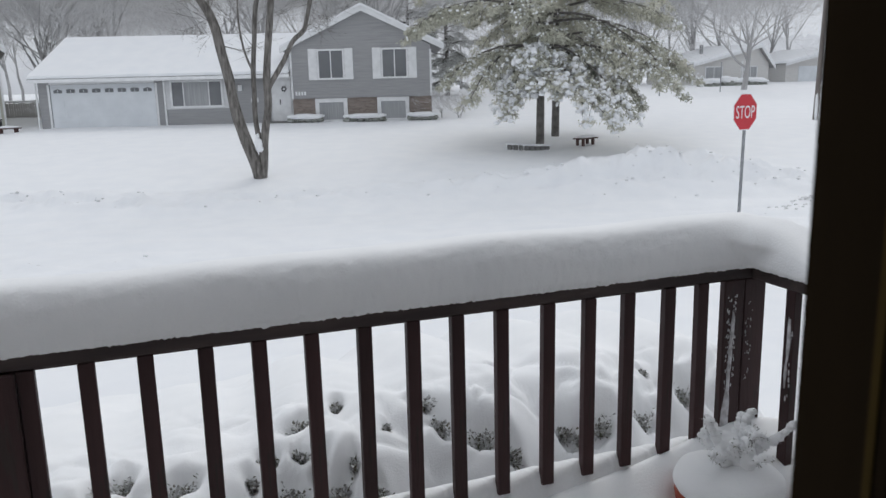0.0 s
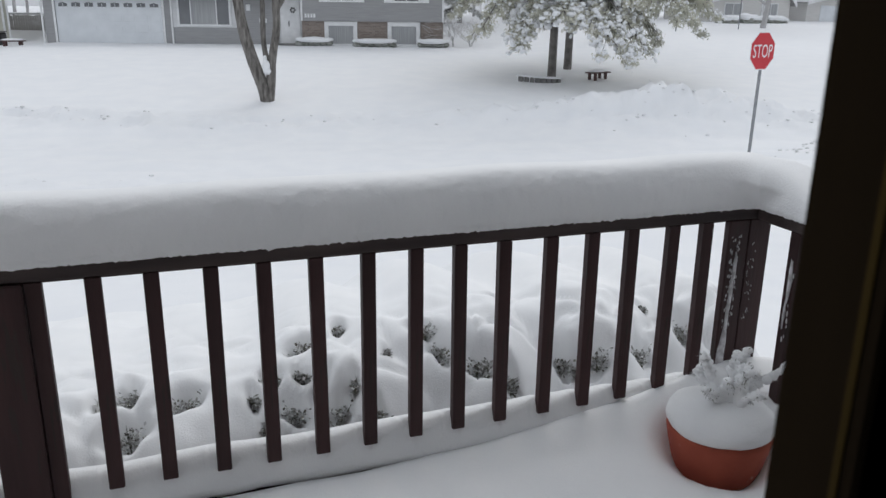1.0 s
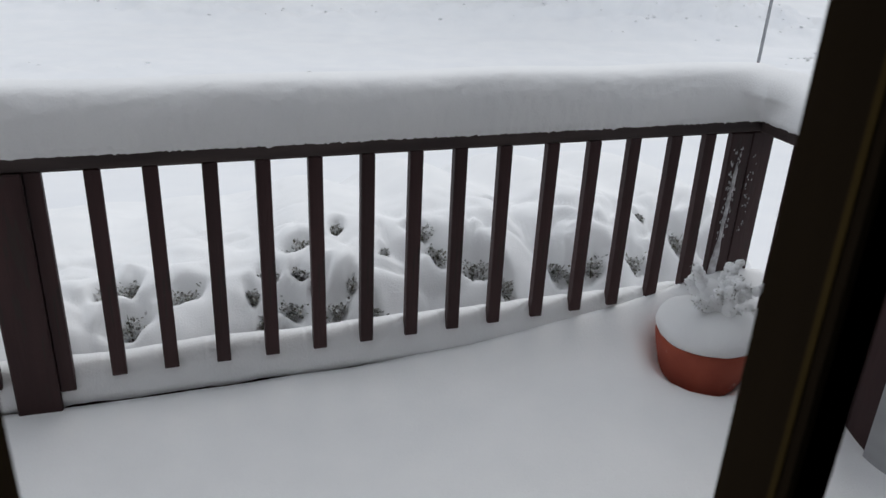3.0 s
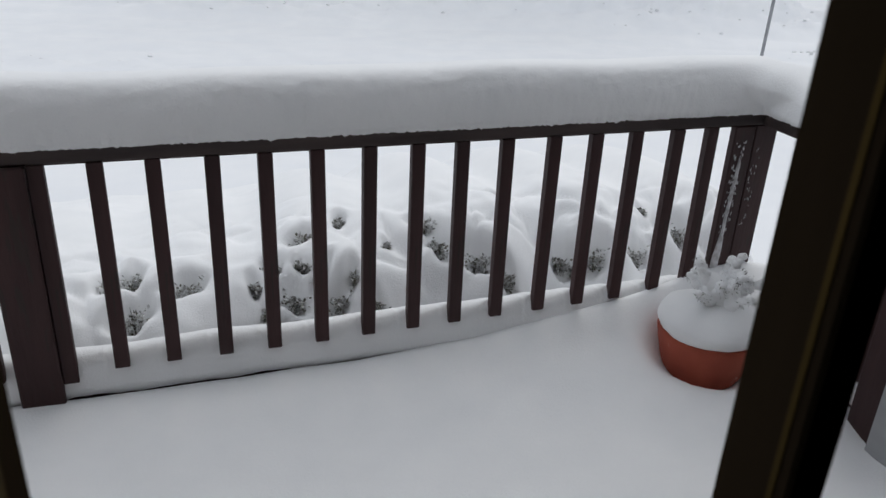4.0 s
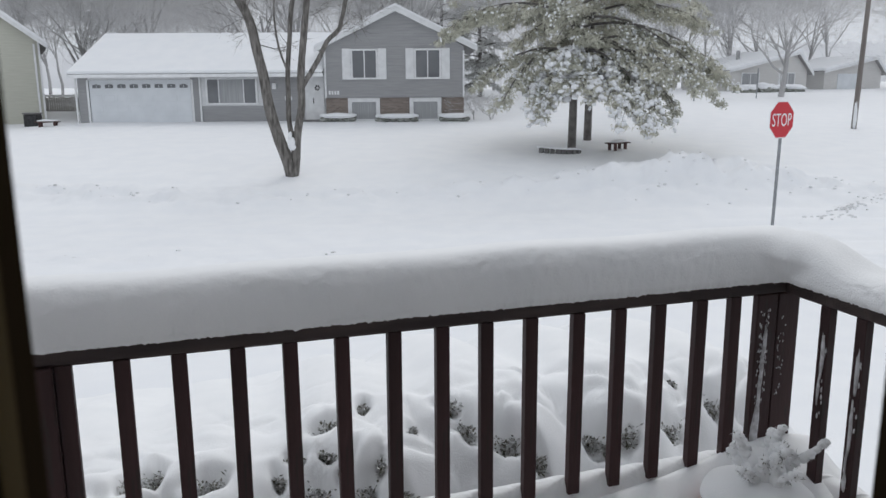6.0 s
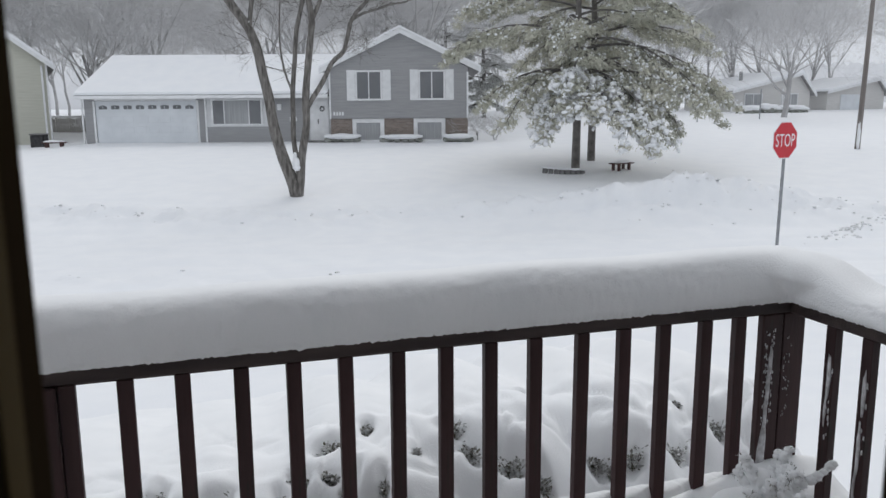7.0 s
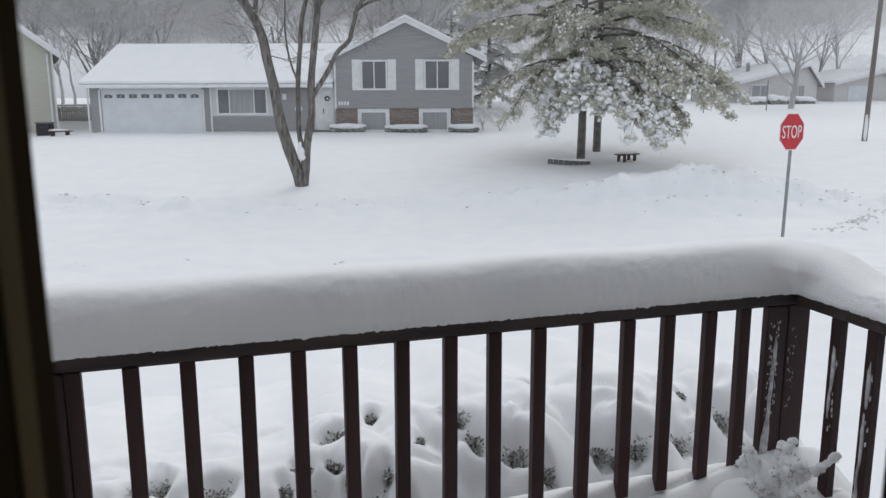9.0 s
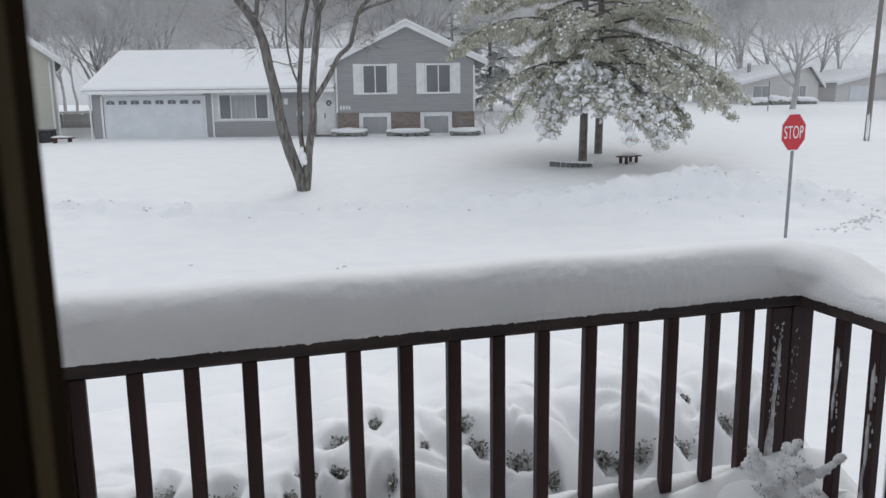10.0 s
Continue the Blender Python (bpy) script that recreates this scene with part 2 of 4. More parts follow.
        v.co = Vector((v.co.x * size[0], v.co.y * size[1], v.co.z * size[2]))
    return bm


def join_lumps(rows, seed, detail=2, rough=0.22, freq=1.6, flat=0.35):
    """Many pillows in one mesh: rows of place and half sizes."""
    bm = bmesh.new()
    for k, (p, size) in enumerate(rows):
        one = lump(size, seed + k * 1.7, detail, rough, freq, flat)
        me = bpy.data.meshes.new("tmp")
        one.to_mesh(me)
        one.free()
        me.transform(Matrix.Translation(p))
        bm.from_mesh(me)
        bpy.data.meshes.remove(me)
    return bm


HOUSE_SIDE = pose(0.32, -1.86, 0, 0, 0, -17)      # x along the house fronts, y away across the road


def far(a, d, z=0.0, turn=0.0):
    return HOUSE_SIDE @ pose(a, d, z, 0, 0, turn)


PROFILE = ((-40, -0.6), (0, -0.6), (2.5, -0.62), (5, -0.85), (9, -1.3), (13, -1.66), (15, -1.76), (20, -1.76), (21.5, -1.66), (22.6, -1.42), (24, -1.2),
           (29, -0.8), (34, -0.5), (40, -0.26), (50, 0.0), (60, 0.45), (75, 0.85), (130, 1.5), (3000, 4.0))


def ground_z(a, d, fine=True):
    for (d0, z0), (d1, z1) in zip(PROFILE, PROFILE[1:]):
        if d <= d1:
            f = max(0.0, min(1.0, (d - d0) / (d1 - d0)))
            f = f * f * (3 - 2 * f) if d1 < 24 else f
            z = z0 + (z1 - z0) * f
            break
    if a < -17 and d > 26:
        z -= 0.3 * min(1, (-17 - a) / 4) * min(1, (d - 26) / 12)
    # bank thrown up by the plough along the far kerb, and the great heap at the corner
    line = 22.0 + 0.4 * math.sin(a * 0.35)
    rough = noise.fractal(Vector((a * 1.1, d * 1.6, 3.1)), 0.7, 2.2, 5)
    z += (0.2 + 0.2 * rough) * math.exp(-((d - line) / 0.75) ** 2)
    z += (0.06 + 0.08 * rough) * math.exp(-((d - 14.3) / 0.8) ** 2)
    z += (0.7 + 0.3 * rough) * math.exp(-((d - 22.4) / 1.4) ** 2) * math.exp(-((a - 7.6) / 3.0) ** 2)
    z += (0.16 + 0.16 * rough) * math.exp(-((d - 19.8 - (a - 10.7) * 0.75) / 0.6) ** 2) * math.exp(-((a - 11.2) / 1.6) ** 2)
    crumb = math.exp(-((d - line) / 0.9) ** 2) + 0.7 * math.exp(-((d - 14.4) / 0.7) ** 2)
    if crumb > 0.02:
        z += crumb * (0.085 * noise.noise(Vector((a * 4.2, d * 4.2, 8))) + 0.05 * noise.noise(Vector((a * 9, d * 9, 8))))
    if 15.0 < d < 21.4:
        for rut in (16.2, 17.7, 19.0, 20.3):
            z -= 0.035 * math.exp(-((d - rut - 0.15 * math.sin(a * 0.3)) / 0.22) ** 2)
    if fine and d < 80:
        z += 0.05 * noise.noise(Vector((a * 0.22, d * 0.22, 0))) + 0.02 * noise.noise(Vector((a * 0.8, d * 0.8, 5)))
    return z


# ---------------------------------------------------------------- ground
def grow(first, last, step, more):
    out, s = [first], step
    while out[-1] < last:
        out.append(out[-1] + s)
        s *= more
    return out


across = [-x for x in grow(14, 2500, 0.5, 1.13)][::-1] + [x * 0.16 for x in range(-87, 88)] + grow(14, 2500, 0.4, 1.1)
ahead = [-y for y in grow(1.0, 2500, 0.6, 1.4)][::-1] + [y * 0.3 for y in range(-3, 44)] + [13.2 + 0.13 * y for y in range(0, 92)] + grow(25.2, 2500, 0.35, 1.06)
gv = [(a, d, ground_z(a, d)) for d in ahead for a in across]
w = len(across)
gf = [(j * w + i, j * w + i + 1, (j + 1) * w + i + 1, (j + 1) * w + i) for j in range(len(ahead) - 1) for i in range(w - 1)]
ground = mesh_part("ground", gv, gf, SNOW, smooth=True)
ground.matrix_basis = HOUSE_SIDE
tagged(ground, "snow-covered lawns and unploughed white road", "ground", kind="structure")

clod_rng = random.Random(11)
rows = []
for k in range(300):
    a = clod_rng.uniform(-15, 16)
    d = clod_rng.gauss(22.0 + 0.4 * math.sin(a * 0.35), 0.3) if k % 4 else clod_rng.gauss(14.6, 0.5)
    if k % 7 == 0:
        a, d = clod_rng.gauss(7, 1.6), clod_rng.gauss(21.9, 0.7)
    if k % 3 == 0:
        a = clod_rng.gauss(10.7, 0.9)
        d = 19.8 + (a - 10.7) * 0.75 + clod_rng.gauss(0, 0.25)
    s = clod_rng.uniform(0.014, 0.05)
    rows.append((Vector((a, d, ground_z(a, d) + 0.25 * s)), (s * 1.3, s, s * 0.7)))
clods = part("snow_clods", join_lumps(rows, 3, 1, 0.4, 2.0, 0.6), SNOW_DIRTY, m=HOUSE_SIDE)
tagged(clods, "broken lumps of dirty snow along the ploughed bank", "snow clod", kind="stuff")


# ---------------------------------------------------------------- room behind the glazed door
def room_wall(name, *dims, mat=PLASTER):
    return tagged(part(name, boxed(*dims), mat), "dim plain room wall", "wall", kind="structure")


X0, X1 = 0.224, 0.474            # glazed opening
room_wall("wall_front_a", -2.6, 0.08, -1.82, -1.74, -0.6, 2.75, mat=WALL_BROWN)
room_wall("wall_front_b", 0.85, 3.2, -1.82, -1.74, -0.6, 2.75, mat=WALL_BROWN)
room_wall("wall_front_c", 0.08, 0.85, -1.82, -1.74, 2.06, 2.75, mat=WALL_BROWN)
room_wall("wall_back", -2.6, 3.2, -5.0, -4.9, 0, 2.6)
room_wall("wall_left", -2.7, -2.6, -5.0, -1.82, 0, 2.6)
room_wall("wall_right", 3.2, 3.3, -5.0, -1.82, 0, 2.6)
tagged(part("floor", boxed(-2.7, 3.3, -5.0, -1.74, -0.08, 0.02), FLOOR_WOOD), "dark boarded room floor", "floor", kind="structure")
tagged(part("ceiling", boxed(-2.7, 3.3, -5.0, -1.74, 2.6, 2.7), PLASTER), "dim plain room ceiling", "ceiling", kind="structure")
# eave out of view, added to dim the deck and railing snow
tagged(part("unseen_shading_eave", boxed(-3.0, 3.6, -1.738, EAVE_Y, 2.62, 2.78), TRIM), "unseen boxed eave added to shade the porch deck", "eave", kind="structure")

door = thing("door_1", pose(0, 0, 0), "closed dark wooden door with narrow glazed lights", "door")
door["kind"] = "structure"
YO, YI = -1.8004, -1.8134          # outer and inner faces of the door leaf
part("stile", boxed(0.08, X0, YI, YO, 0.02, 2.06, 0.001), DOOR_WOOD, door)
part("stile", boxed(X1, 0.85, YI, YO, 0.02, 2.06, 0.001), DOOR_WOOD, door)
part("bottom_rail", boxed(X0, X1, YI, YO, 0.02, 0.7, 0.001), DOOR_WOOD, door)
part("top_rail", boxed(X0, X1, YI, YO, 1.98, 2.06, 0.001), DOOR_WOOD, door)
for x0, x1, y0, y1, b0, b1 in ((0.3025, 0.3098, -1.8225, -1.8004, -1.8137, -1.8084), (0.3870, 0.3928, -1.8116, -1.8000, -1.8097, -1.8088)):
    bar = part("muntin", boxed(x0, x1, y0, y1, 0.7, 1.98, 0.0005), DOOR_WOOD, door, "thin dark glazing bar")
    part("brass_strip", boxed(x0 - 0.0002, x1 + 0.0002, b0, b1, 0.7, 1.98), BRASS, bar, "aged brass glazing strip")

# ---------------------------------------------------------------- porch deck and railing
tagged(part("deck", boxed(-3.0, 2.14, -1.70, 0.16, -0.06, 0.04), DECK_PAINT), "brown stained porch deck under snow", "deck", kind="structure")


def deck_snow():
    xs = [-3.0 + 0.04 * i for i in range(129)]
    ys = [-1.695 + 0.02 * j for j in range(86)]
    verts, faces = [], []
    for y in ys:
        for x in xs:
            z = 0.225 + 0.012 * noise.noise(Vector((x * 1.3, y * 1.3, 2))) + 0.004 * noise.noise(Vector((x * 6, y * 6, 2)))
            z += 0.10 * math.exp(-((x - 1.95) / 0.42) ** 2) * math.exp(-((y - 0.0) / 0.34) ** 2)
            z += 0.03 * math.exp(-((x - 2.0) / 0.2) ** 2)
            z -= 0.002 * max(0, (y + 0.03) / 0.03) * (1 if x < 1.2 else 0.1) if y > -0.03 else 0
            z += 0.045 * max(0.0, min(1.0, (x - 0.75) / 0.6)) * math.exp(-(y / 0.09) ** 2)
            z -= 0.1 * math.exp(-((x - 2.0) / 0.3) ** 2) * math.exp(-((y + 0.68) / 0.22) ** 2)
            r = math.hypot(x - POT[0], y - POT[1])
            z -= 0.105 * math.exp(-(r / 0.15) ** 4)
            verts.append((x, y, z))
    w = len(xs)
    faces = [(j * w + i, j * w + i + 1, (j + 1) * w + i + 1, (j + 1) * w + i) for j in range(len(ys) - 1) for i in range(w - 1)]
    # down to the boards all round
    rim = [i for i in range(w)] + [j * w + w - 1 for j in range(1, len(ys))] + [(len(ys) - 1) * w + i for i in range(w - 2, -1, -1)] + [j * w for j in range(len(ys) - 2, 0, -1)]
    low = len(verts)
    verts += [(verts[k][0], verts[k][1], 0.041) for k in rim]
    for k in range(len(rim)):
        n = (k + 1) % len(rim)
        faces.append((rim[n], rim[k], low + k, low + n))
    return mesh_part("deck_snow", verts, faces, SNOW_NEAR, smooth=True)


tagged(deck_snow(), "smooth undisturbed snow lying on the porch deck", "snow", kind="structure")

# left edges of the hand-nailed balusters of the front run, then the short run past the post
BAL_X = [-0.003, 0.120, 0.247, 0.377, 0.506, 0.635, 0.763, 0.892, 1.018, 1.145, 1.280, 1.411, 1.538, 1.672, 1.795] + [-0.165 - 0.128 * i for i in range(7)]
SIDE_Y = [-0.148 - 0.125 * i for i in range(4)]
END_Y = -0.640
JIG = random.Random(5)
railing = thing("porch_railing", pose(0, 0, 0), "dark brown painted wooden porch railing with square balusters", "railing")
part("cap", boxed(-1.0, 2.115, 0.0, 0.14, 0.850, 0.892, 0.004), CAP_WOOD, railing, "weathered dark cap board")
part("cap", boxed(1.975, 2.115, END_Y, -0.002, 0.850, 0.892, 0.004), CAP_WOOD, railing, "weathered dark cap board")
part("top_rail", boxed(-1.0, 1.95, 0.03, 0.068, 0.838, 0.8485, 0.003), DECK_PAINT, railing)
part("top_rail", boxed(2.006, 2.044, END_Y, -0.002, 0.838, 0.8485, 0.003), DECK_PAINT, railing)
part("bottom_rail", boxed(-1.0, 1.95, 0.03, 0.068, 0.05, 0.298, 0.003), DECK_PAINT, railing)
part("bottom_rail", boxed(2.006, 2.044, END_Y, -0.002, 0.05, 0.298, 0.003), DECK_PAINT, railing)
part("post", boxed(-0.104, -0.0035, -0.012, 0.029, 0.042, 0.849, 0.004), DECK_PAINT, railing)
part("post", boxed(1.886, 1.958, 0.0, 0.028, 0.042, 0.849, 0.004), DECK_PAINT, railing)
part("post", boxed(1.961, 2.042, 0.004, 0.09, 0.042, 0.849, 0.004), DECK_PAINT, railing)
part("post", boxed(1.972, 2.005, END_Y, -0.558, 0.042, 0.849, 0.004), DECK_PAINT, railing)
first = None
for x in BAL_X:
    short = (1.05 if abs(x) < 0.01 else 1) - 0.036 * max(0.0, min(1.0, (x - 0.6) / 1.0))
    place = pose(x, 0, 0, JIG.uniform(-0.2, 0.2), JIG.uniform(-0.25, 0.25), JIG.uniform(-1.2, 1.2)) @ pose(0, 0, 0.849) @ Matrix.Diagonal((1, 1, short, 1)) @ pose(0, 0, -0.849)
    if first is None:
        first = part("baluster", boxed(0, 0.036, 0, 0.027, 0.300, 0.849, 0.002), DECK_PAINT, railing, m=place)
    else:
        b = new("baluster", first.data)
        b.parent, b.matrix_basis = railing, place
for y in SIDE_Y:
    b = new("baluster", first.data)
    b.parent, b.matrix_basis = railing, pose(1.977, y, 0, 0, JIG.uniform(-0.3, 0.3), -90)


def rail_loaf():
    """Deep rounded snow along both caps, mitred at the corner."""
    front, side, base = 430, 110, 0.891
    outline = []
    for k in range(34):
        s = math.pi * (1 - k / 33)
        c, q = math.cos(s), math.sin(s)
        outline.append((0.098 * math.copysign(abs(c) ** 0.6, c), base + 0.147 * abs(q) ** 0.8))
    w = len(outline)
    verts, faces = [], []
    for n in range(front + side):
        for o, z in outline:
            if n < front:
                x, y, tx, ty = -1.0 + (3.045 + o) * n / (front - 1), 0.07, 0.0, 1.0
            else:
                x, y, tx, ty = 2.045, 0.07 + o - (0.775 + o + END_Y + 0.70) * (n - front + 1) / side, 1.0, 0.0
            # the short run carries less snow towards its end
            away = max(0.0, min(1.0, (0.03 - y) / 0.3)) if n >= front else 0.0
            p = Vector((x + tx * o, y + ty * o, base + (z - base) * (1 - 0.55 * away * away * (3 - 2 * away))))
            up = (z - base) / 0.147
            low = max(0.0, 1 - (z - base) / 0.03)
            rag = (0.3 + 0.7 * up) * (0.005 * noise.noise(Vector((p.x * 6, p.y * 6, 1))) + 0.004 * noise.noise(Vector((p.x * 30, p.y * 30, z * 20)))) + 0.004 * noise.noise(Vector((p.x * 85, p.y * 85, z * 70)))
            rag += up * (0.005 * noise.noise(Vector((p.x * 38 + p.y * 20, p.y * 60, z * 75))) + 0.003 * noise.noise(Vector((p.x * 14, p.y * 30, z * 60))))
            k = rag / 0.1
            p.x, p.y = p.x + tx * o * k, p.y + ty * o * k
            p.z += 0.012 * noise.noise(Vector((p.x * 2.2, p.y * 2.2, 7))) * up + low * (0.0015 * noise.noise(Vector((p.x * 20, p.y * 20, 3))) + 0.0055 * noise.noise(Vector((p.x * 110, p.y * 110, 3))))
            verts.append(p)
    # the upper part settles into a rounded bend at the corner
    bend = []
    for n in range(front - 36, front + 36):
        for i in range(w):
            up = max(0.0, min(1.0, (outline[i][1] - base - 0.01) / 0.08))
            reach = int(round(30 * up * max(0.0, 1 - abs(n - front) / 36)))
            near = [verts[(n + k) * w + i] for k in range(-reach, reach + 1)]
            bend.append((n * w + i, sum(near, Vector()) / len(near)))
    for k, p in bend:
        verts[k] = p
    rows = front + side
    for j in range(rows - 1):
        for i in range(w - 1):
            faces.append((j * w + i, j * w + i + 1, (j + 1) * w + i + 1, (j + 1) * w + i))
        faces.append((j * w + w - 1, j * w, (j + 1) * w, (j + 1) * w + w - 1))
    faces.append(tuple(range(w)))
    faces.append(tuple(range((rows - 1) * w, rows * w))[::-1])
    return mesh_part("railing_snow", verts, faces, SNOW_NEAR, smooth=True)


tagged(rail_loaf(), "thick rounded loaf of snow along the railing cap", "snow")


def ledge_snow(name, x0, x1, posts, m):
    """Snow packed along the bottom rail, swept up against every baluster."""
    xs = [x0 + (x1 - x0) * i / 360 for i in range(361)]
    verts, faces = [], []
    for x in xs:
        near = min((p - x for p in posts if p - x > -0.02), default=0.2)
        past = min((x - p for p in posts if x - p > -0.02), default=0.2)
        sweep = (0.012 + 0.022 * max(0.0, min(1.0, (x - 0.3) / 0.7))) * math.exp(-max(0, near - 0.004) / 0.03) - 0.006 * math.exp(-max(0, past) / 0.02)
        n = 0.008 * noise.noise(Vector((x * 4, 0, 9)))
        right = max(0.0, min(1.0, (x - 0.6) / 1.2))
        top = 0.331 + n - 0.003 * right
        rag = 0.006 * noise.noise(Vector((x * 9, 1, 4))) + 0.003 * noise.noise(Vector((x * 30, 1, 4)))
        face = 0.012 + 0.003 * noise.noise(Vector((x * 7, 3, 1))) - 0.012 * right
        for y, z in ((face + 0.02, 0.219 + rag), (face - 0.002, 0.222 + rag), (face - 0.006, 0.25 + rag), (face + 0.000, 0.295), (face + 0.010, top - 0.020 + 0.8 * sweep),
                     (face + 0.022, top - 0.004 + sweep), (face + 0.045, top + 0.55 * sweep), (0.085, top - 0.002 + 0.1 * sweep), (0.10, top - 0.02), (0.104, top - 0.07), (0.09, 0.25)):
            verts.append((x, y, z))
    for j in range(360):
        for i in range(10):
            faces.append((j * 11 + i, j * 11 + 11 + i, j * 11 + 12 + i, j * 11 + i + 1))
        faces.append((j * 11 + 10, j * 11 + 21, j * 11 + 11, j * 11))
    faces.append(tuple(range(11)))
    faces.append(tuple(range(360 * 11, 361 * 11))[::-1])
    ob = mesh_part(name, verts, faces, SNOW_NEAR, smooth=True)
    ob.matrix_basis = m
    return tagged(ob, "snow packed along the bottom rail between balusters", "snow")


ledge_snow("bottom_rail_snow", -0.010, 1.885, sorted(x for x in BAL_X if x > -0.03), pose(0, 0, 0))
ledge_snow("bottom_rail_snow", -0.95, -0.106, sorted(x for x in BAL_X if x < -0.1), pose(0, 0, 0))
ledge_snow("bottom_rail_snow", 0.0, 0.58, sorted(-y for y in SIDE_Y), pose(1.977, 0, 0, 0, 0, -90))


# wind-driven snow stuck to the corner post and side balusters
def stuck(name_of, spots, streaks, thin, seed):
    """Specks in upright boxes and long streaks, flattened against a face (thin: 'x' or 'y')."""
    r = random.Random(seed)
    out = []
    for x0, x1, y0, y1, z0, z1, count, size in spots:
        for _ in range(count):
            s = size * r.uniform(0.4, 1.2)
            out.append((Vector((r.uniform(x0, x1), r.uniform(y0, y1), r.uniform(z0, z1))), (0.0012 if thin == "x" else s * 0.7, 0.0012 if thin == "y" else s * 0.7, s * 1.9)))
    for x, y, z, wide, tall in streaks:
        out.append((Vector((x, y, z)), (0.003 if thin == "x" else wide, 0.003 if thin == "y" else wide, tall)))
    ob = smooth(part("driven_snow", join_lumps(out, seed, 2, 0.5, 2.0, 0.95), FROST))
    return tagged(ob, "wind-driven snow stuck to the " + name_of, "snow", kind="stuff")


stuck("corner post", ((1.897, 1.93, -0.001, 0.0, 0.5, 0.8, 110, 0.0026), (1.967, 1.995, 0.003, 0.004, 0.52, 0.78, 34, 0.002)),
      ((1.918, -0.001, 0.70, 0.006, 0.05), (1.914, -0.001, 0.62, 0.007, 0.06), (1.912, -0.001, 0.54, 0.006, 0.06), (1.908, -0.001, 0.46, 0.010, 0.06), (1.905, -0.001, 0.39, 0.015, 0.07), (1.902, -0.002, 0.33, 0.02, 0.05)), "y", 3)
for k, y in enumerate(SIDE_Y[:3]):
    stuck("side baluster", ((1.976, 1.977, y - 0.03, y - 0.012, 0.5, 0.75, 14, 0.004),), ((1.976, y - 0.018, 0.70, 0.007, 0.07), (1.976, y - 0.014, 0.60 - 0.03 * k, 0.005, 0.05))
          + (((1.976, y - 0.015, 0.52, 0.006, 0.07), (1.976, y - 0.01, 0.43, 0.004, 0.05), (1.976, y - 0.012, 0.38, 0.008, 0.03)) if k else ()), "x", 40 + k)

# grey clad return of the house wall beside the deck
tagged(part("wall_return", boxed(1.952, 2.12, -1.74, END_Y - 0.012, -0.6, 2.6), SIDING), "grey clad return wall beside the deck", "wall", kind="structure")

# ---------------------------------------------------------------- planter
pot = thing("flower_pot", pose(POT[0], POT[1], 0.18) @ Matrix.Diagonal((1.05, 1.05, 1.05, 1)), "round terracotta flower pot heaped with snow on the deck", "flower pot")


def turned(profile, sides=40):
    verts, faces = [], []
    for r, z in profile:
        for s in range(sides):
            verts.append((r * math.cos(2 * math.pi * s / sides), r * math.sin(2 * math.pi * s / sides), z))
    for k in range(len(profile) - 1):
        for s in range(sides):
            t = (s + 1) % sides
            faces.append((k * sides + s, k * sides + t, k * sides + sides + t, k * sides + sides + s))
    faces.append(tuple(range(sides))[::-1])
    return verts, faces


v, f = turned(((0.062, -0.12), (0.072, -0.075), (0.094, -0.03), (0.118, 0.03), (0.133, 0.09), (0.139, 0.12), (0.139, 0.13), (0.131, 0.134), (0.12, 0.11)))
mesh_part("bowl", v, f, TERRACOTTA, pot, smooth=True)
pot_snow = lump((0.143, 0.143, 0.064), 4.2, 4, 0.06, 1.4, 0.7)
smooth(part("snow_mound", pot_snow, SNOW_NEAR, pot, "rounded snow heaped on the pot", m=pose(0, 0, 0.158)))


def snowy_plant():
    r = random.Random(8)
    plant = thing("potted_plant", pose(POT[0] + 0.012, POT[1], 0.42), "small snow-laden evergreen growing in the pot", "plant")
    verts, faces, caps = [], [], []
    for k in range(19):
        a, lean = k * 2.4 + r.uniform(-0.4, 0.4), r.uniform(0.15, 1.3)
        n = r.uniform(0.09, 0.145)
        if k == 0:
            a, lean, n = -0.25, 1.12, 0.19
        way = Vector((math.sin(lean) * math.cos(a), math.sin(lean) * math.sin(a), math.cos(lean)))
        pts = [Vector((0, 0, -0.03)) + way * (n * i / 4) + Vector((0, 0, 0.02 * (i / 4) ** 2)) for i in range(5)]
        tube(verts, faces, pts, [0.004, 0.0035, 0.003, 0.0025, 0.001], 5)
        for i in range(2, 5):
            for _ in range(26):
                d = Vector((r.gauss(0, 1), r.gauss(0, 1), r.gauss(0, 1))).normalized()
                p = pts[i] + d * 0.006 + way * r.uniform(-0.015, 0.01)
                q = p + d * r.uniform(0.008, 0.018)
                side = d.cross(way).normalized() * 0.0022
                b = len(verts)
                verts += [p - side, p + side, q]
                faces.append((b, b + 1, b + 2))
        for i in range(15):
            f = 0.2 + 0.8 * i / 14
            j = min(3, int(f * 4))
            s = r.uniform(0.0095, 0.0145) * (1.25 - 0.4 * f)
            caps.append((pts[j].lerp(pts[j + 1], f * 4 - j) + Vector((r.gauss(0, 0.003), r.gauss(0, 0.003), 0.006)), (s * 1.2, s * 1.2, s)))
    caps += [(Vector((0.0, 0.0, 0.01)), (0.06, 0.055, 0.05)), (Vector((-0.03, 0.0, 0.045)), (0.03, 0.03, 0.03)), (Vector((0.03, 0.01, 0.045)), (0.03, 0.03, 0.028)),
             (Vector((0.0, -0.05, 0.005)), (0.018, 0.024, 0.045))]
    tagged(mesh_part("sprig_tuft", verts, faces, NEEDLES_NEAR, plant, "grey-green sprigs"), kind="stuff")
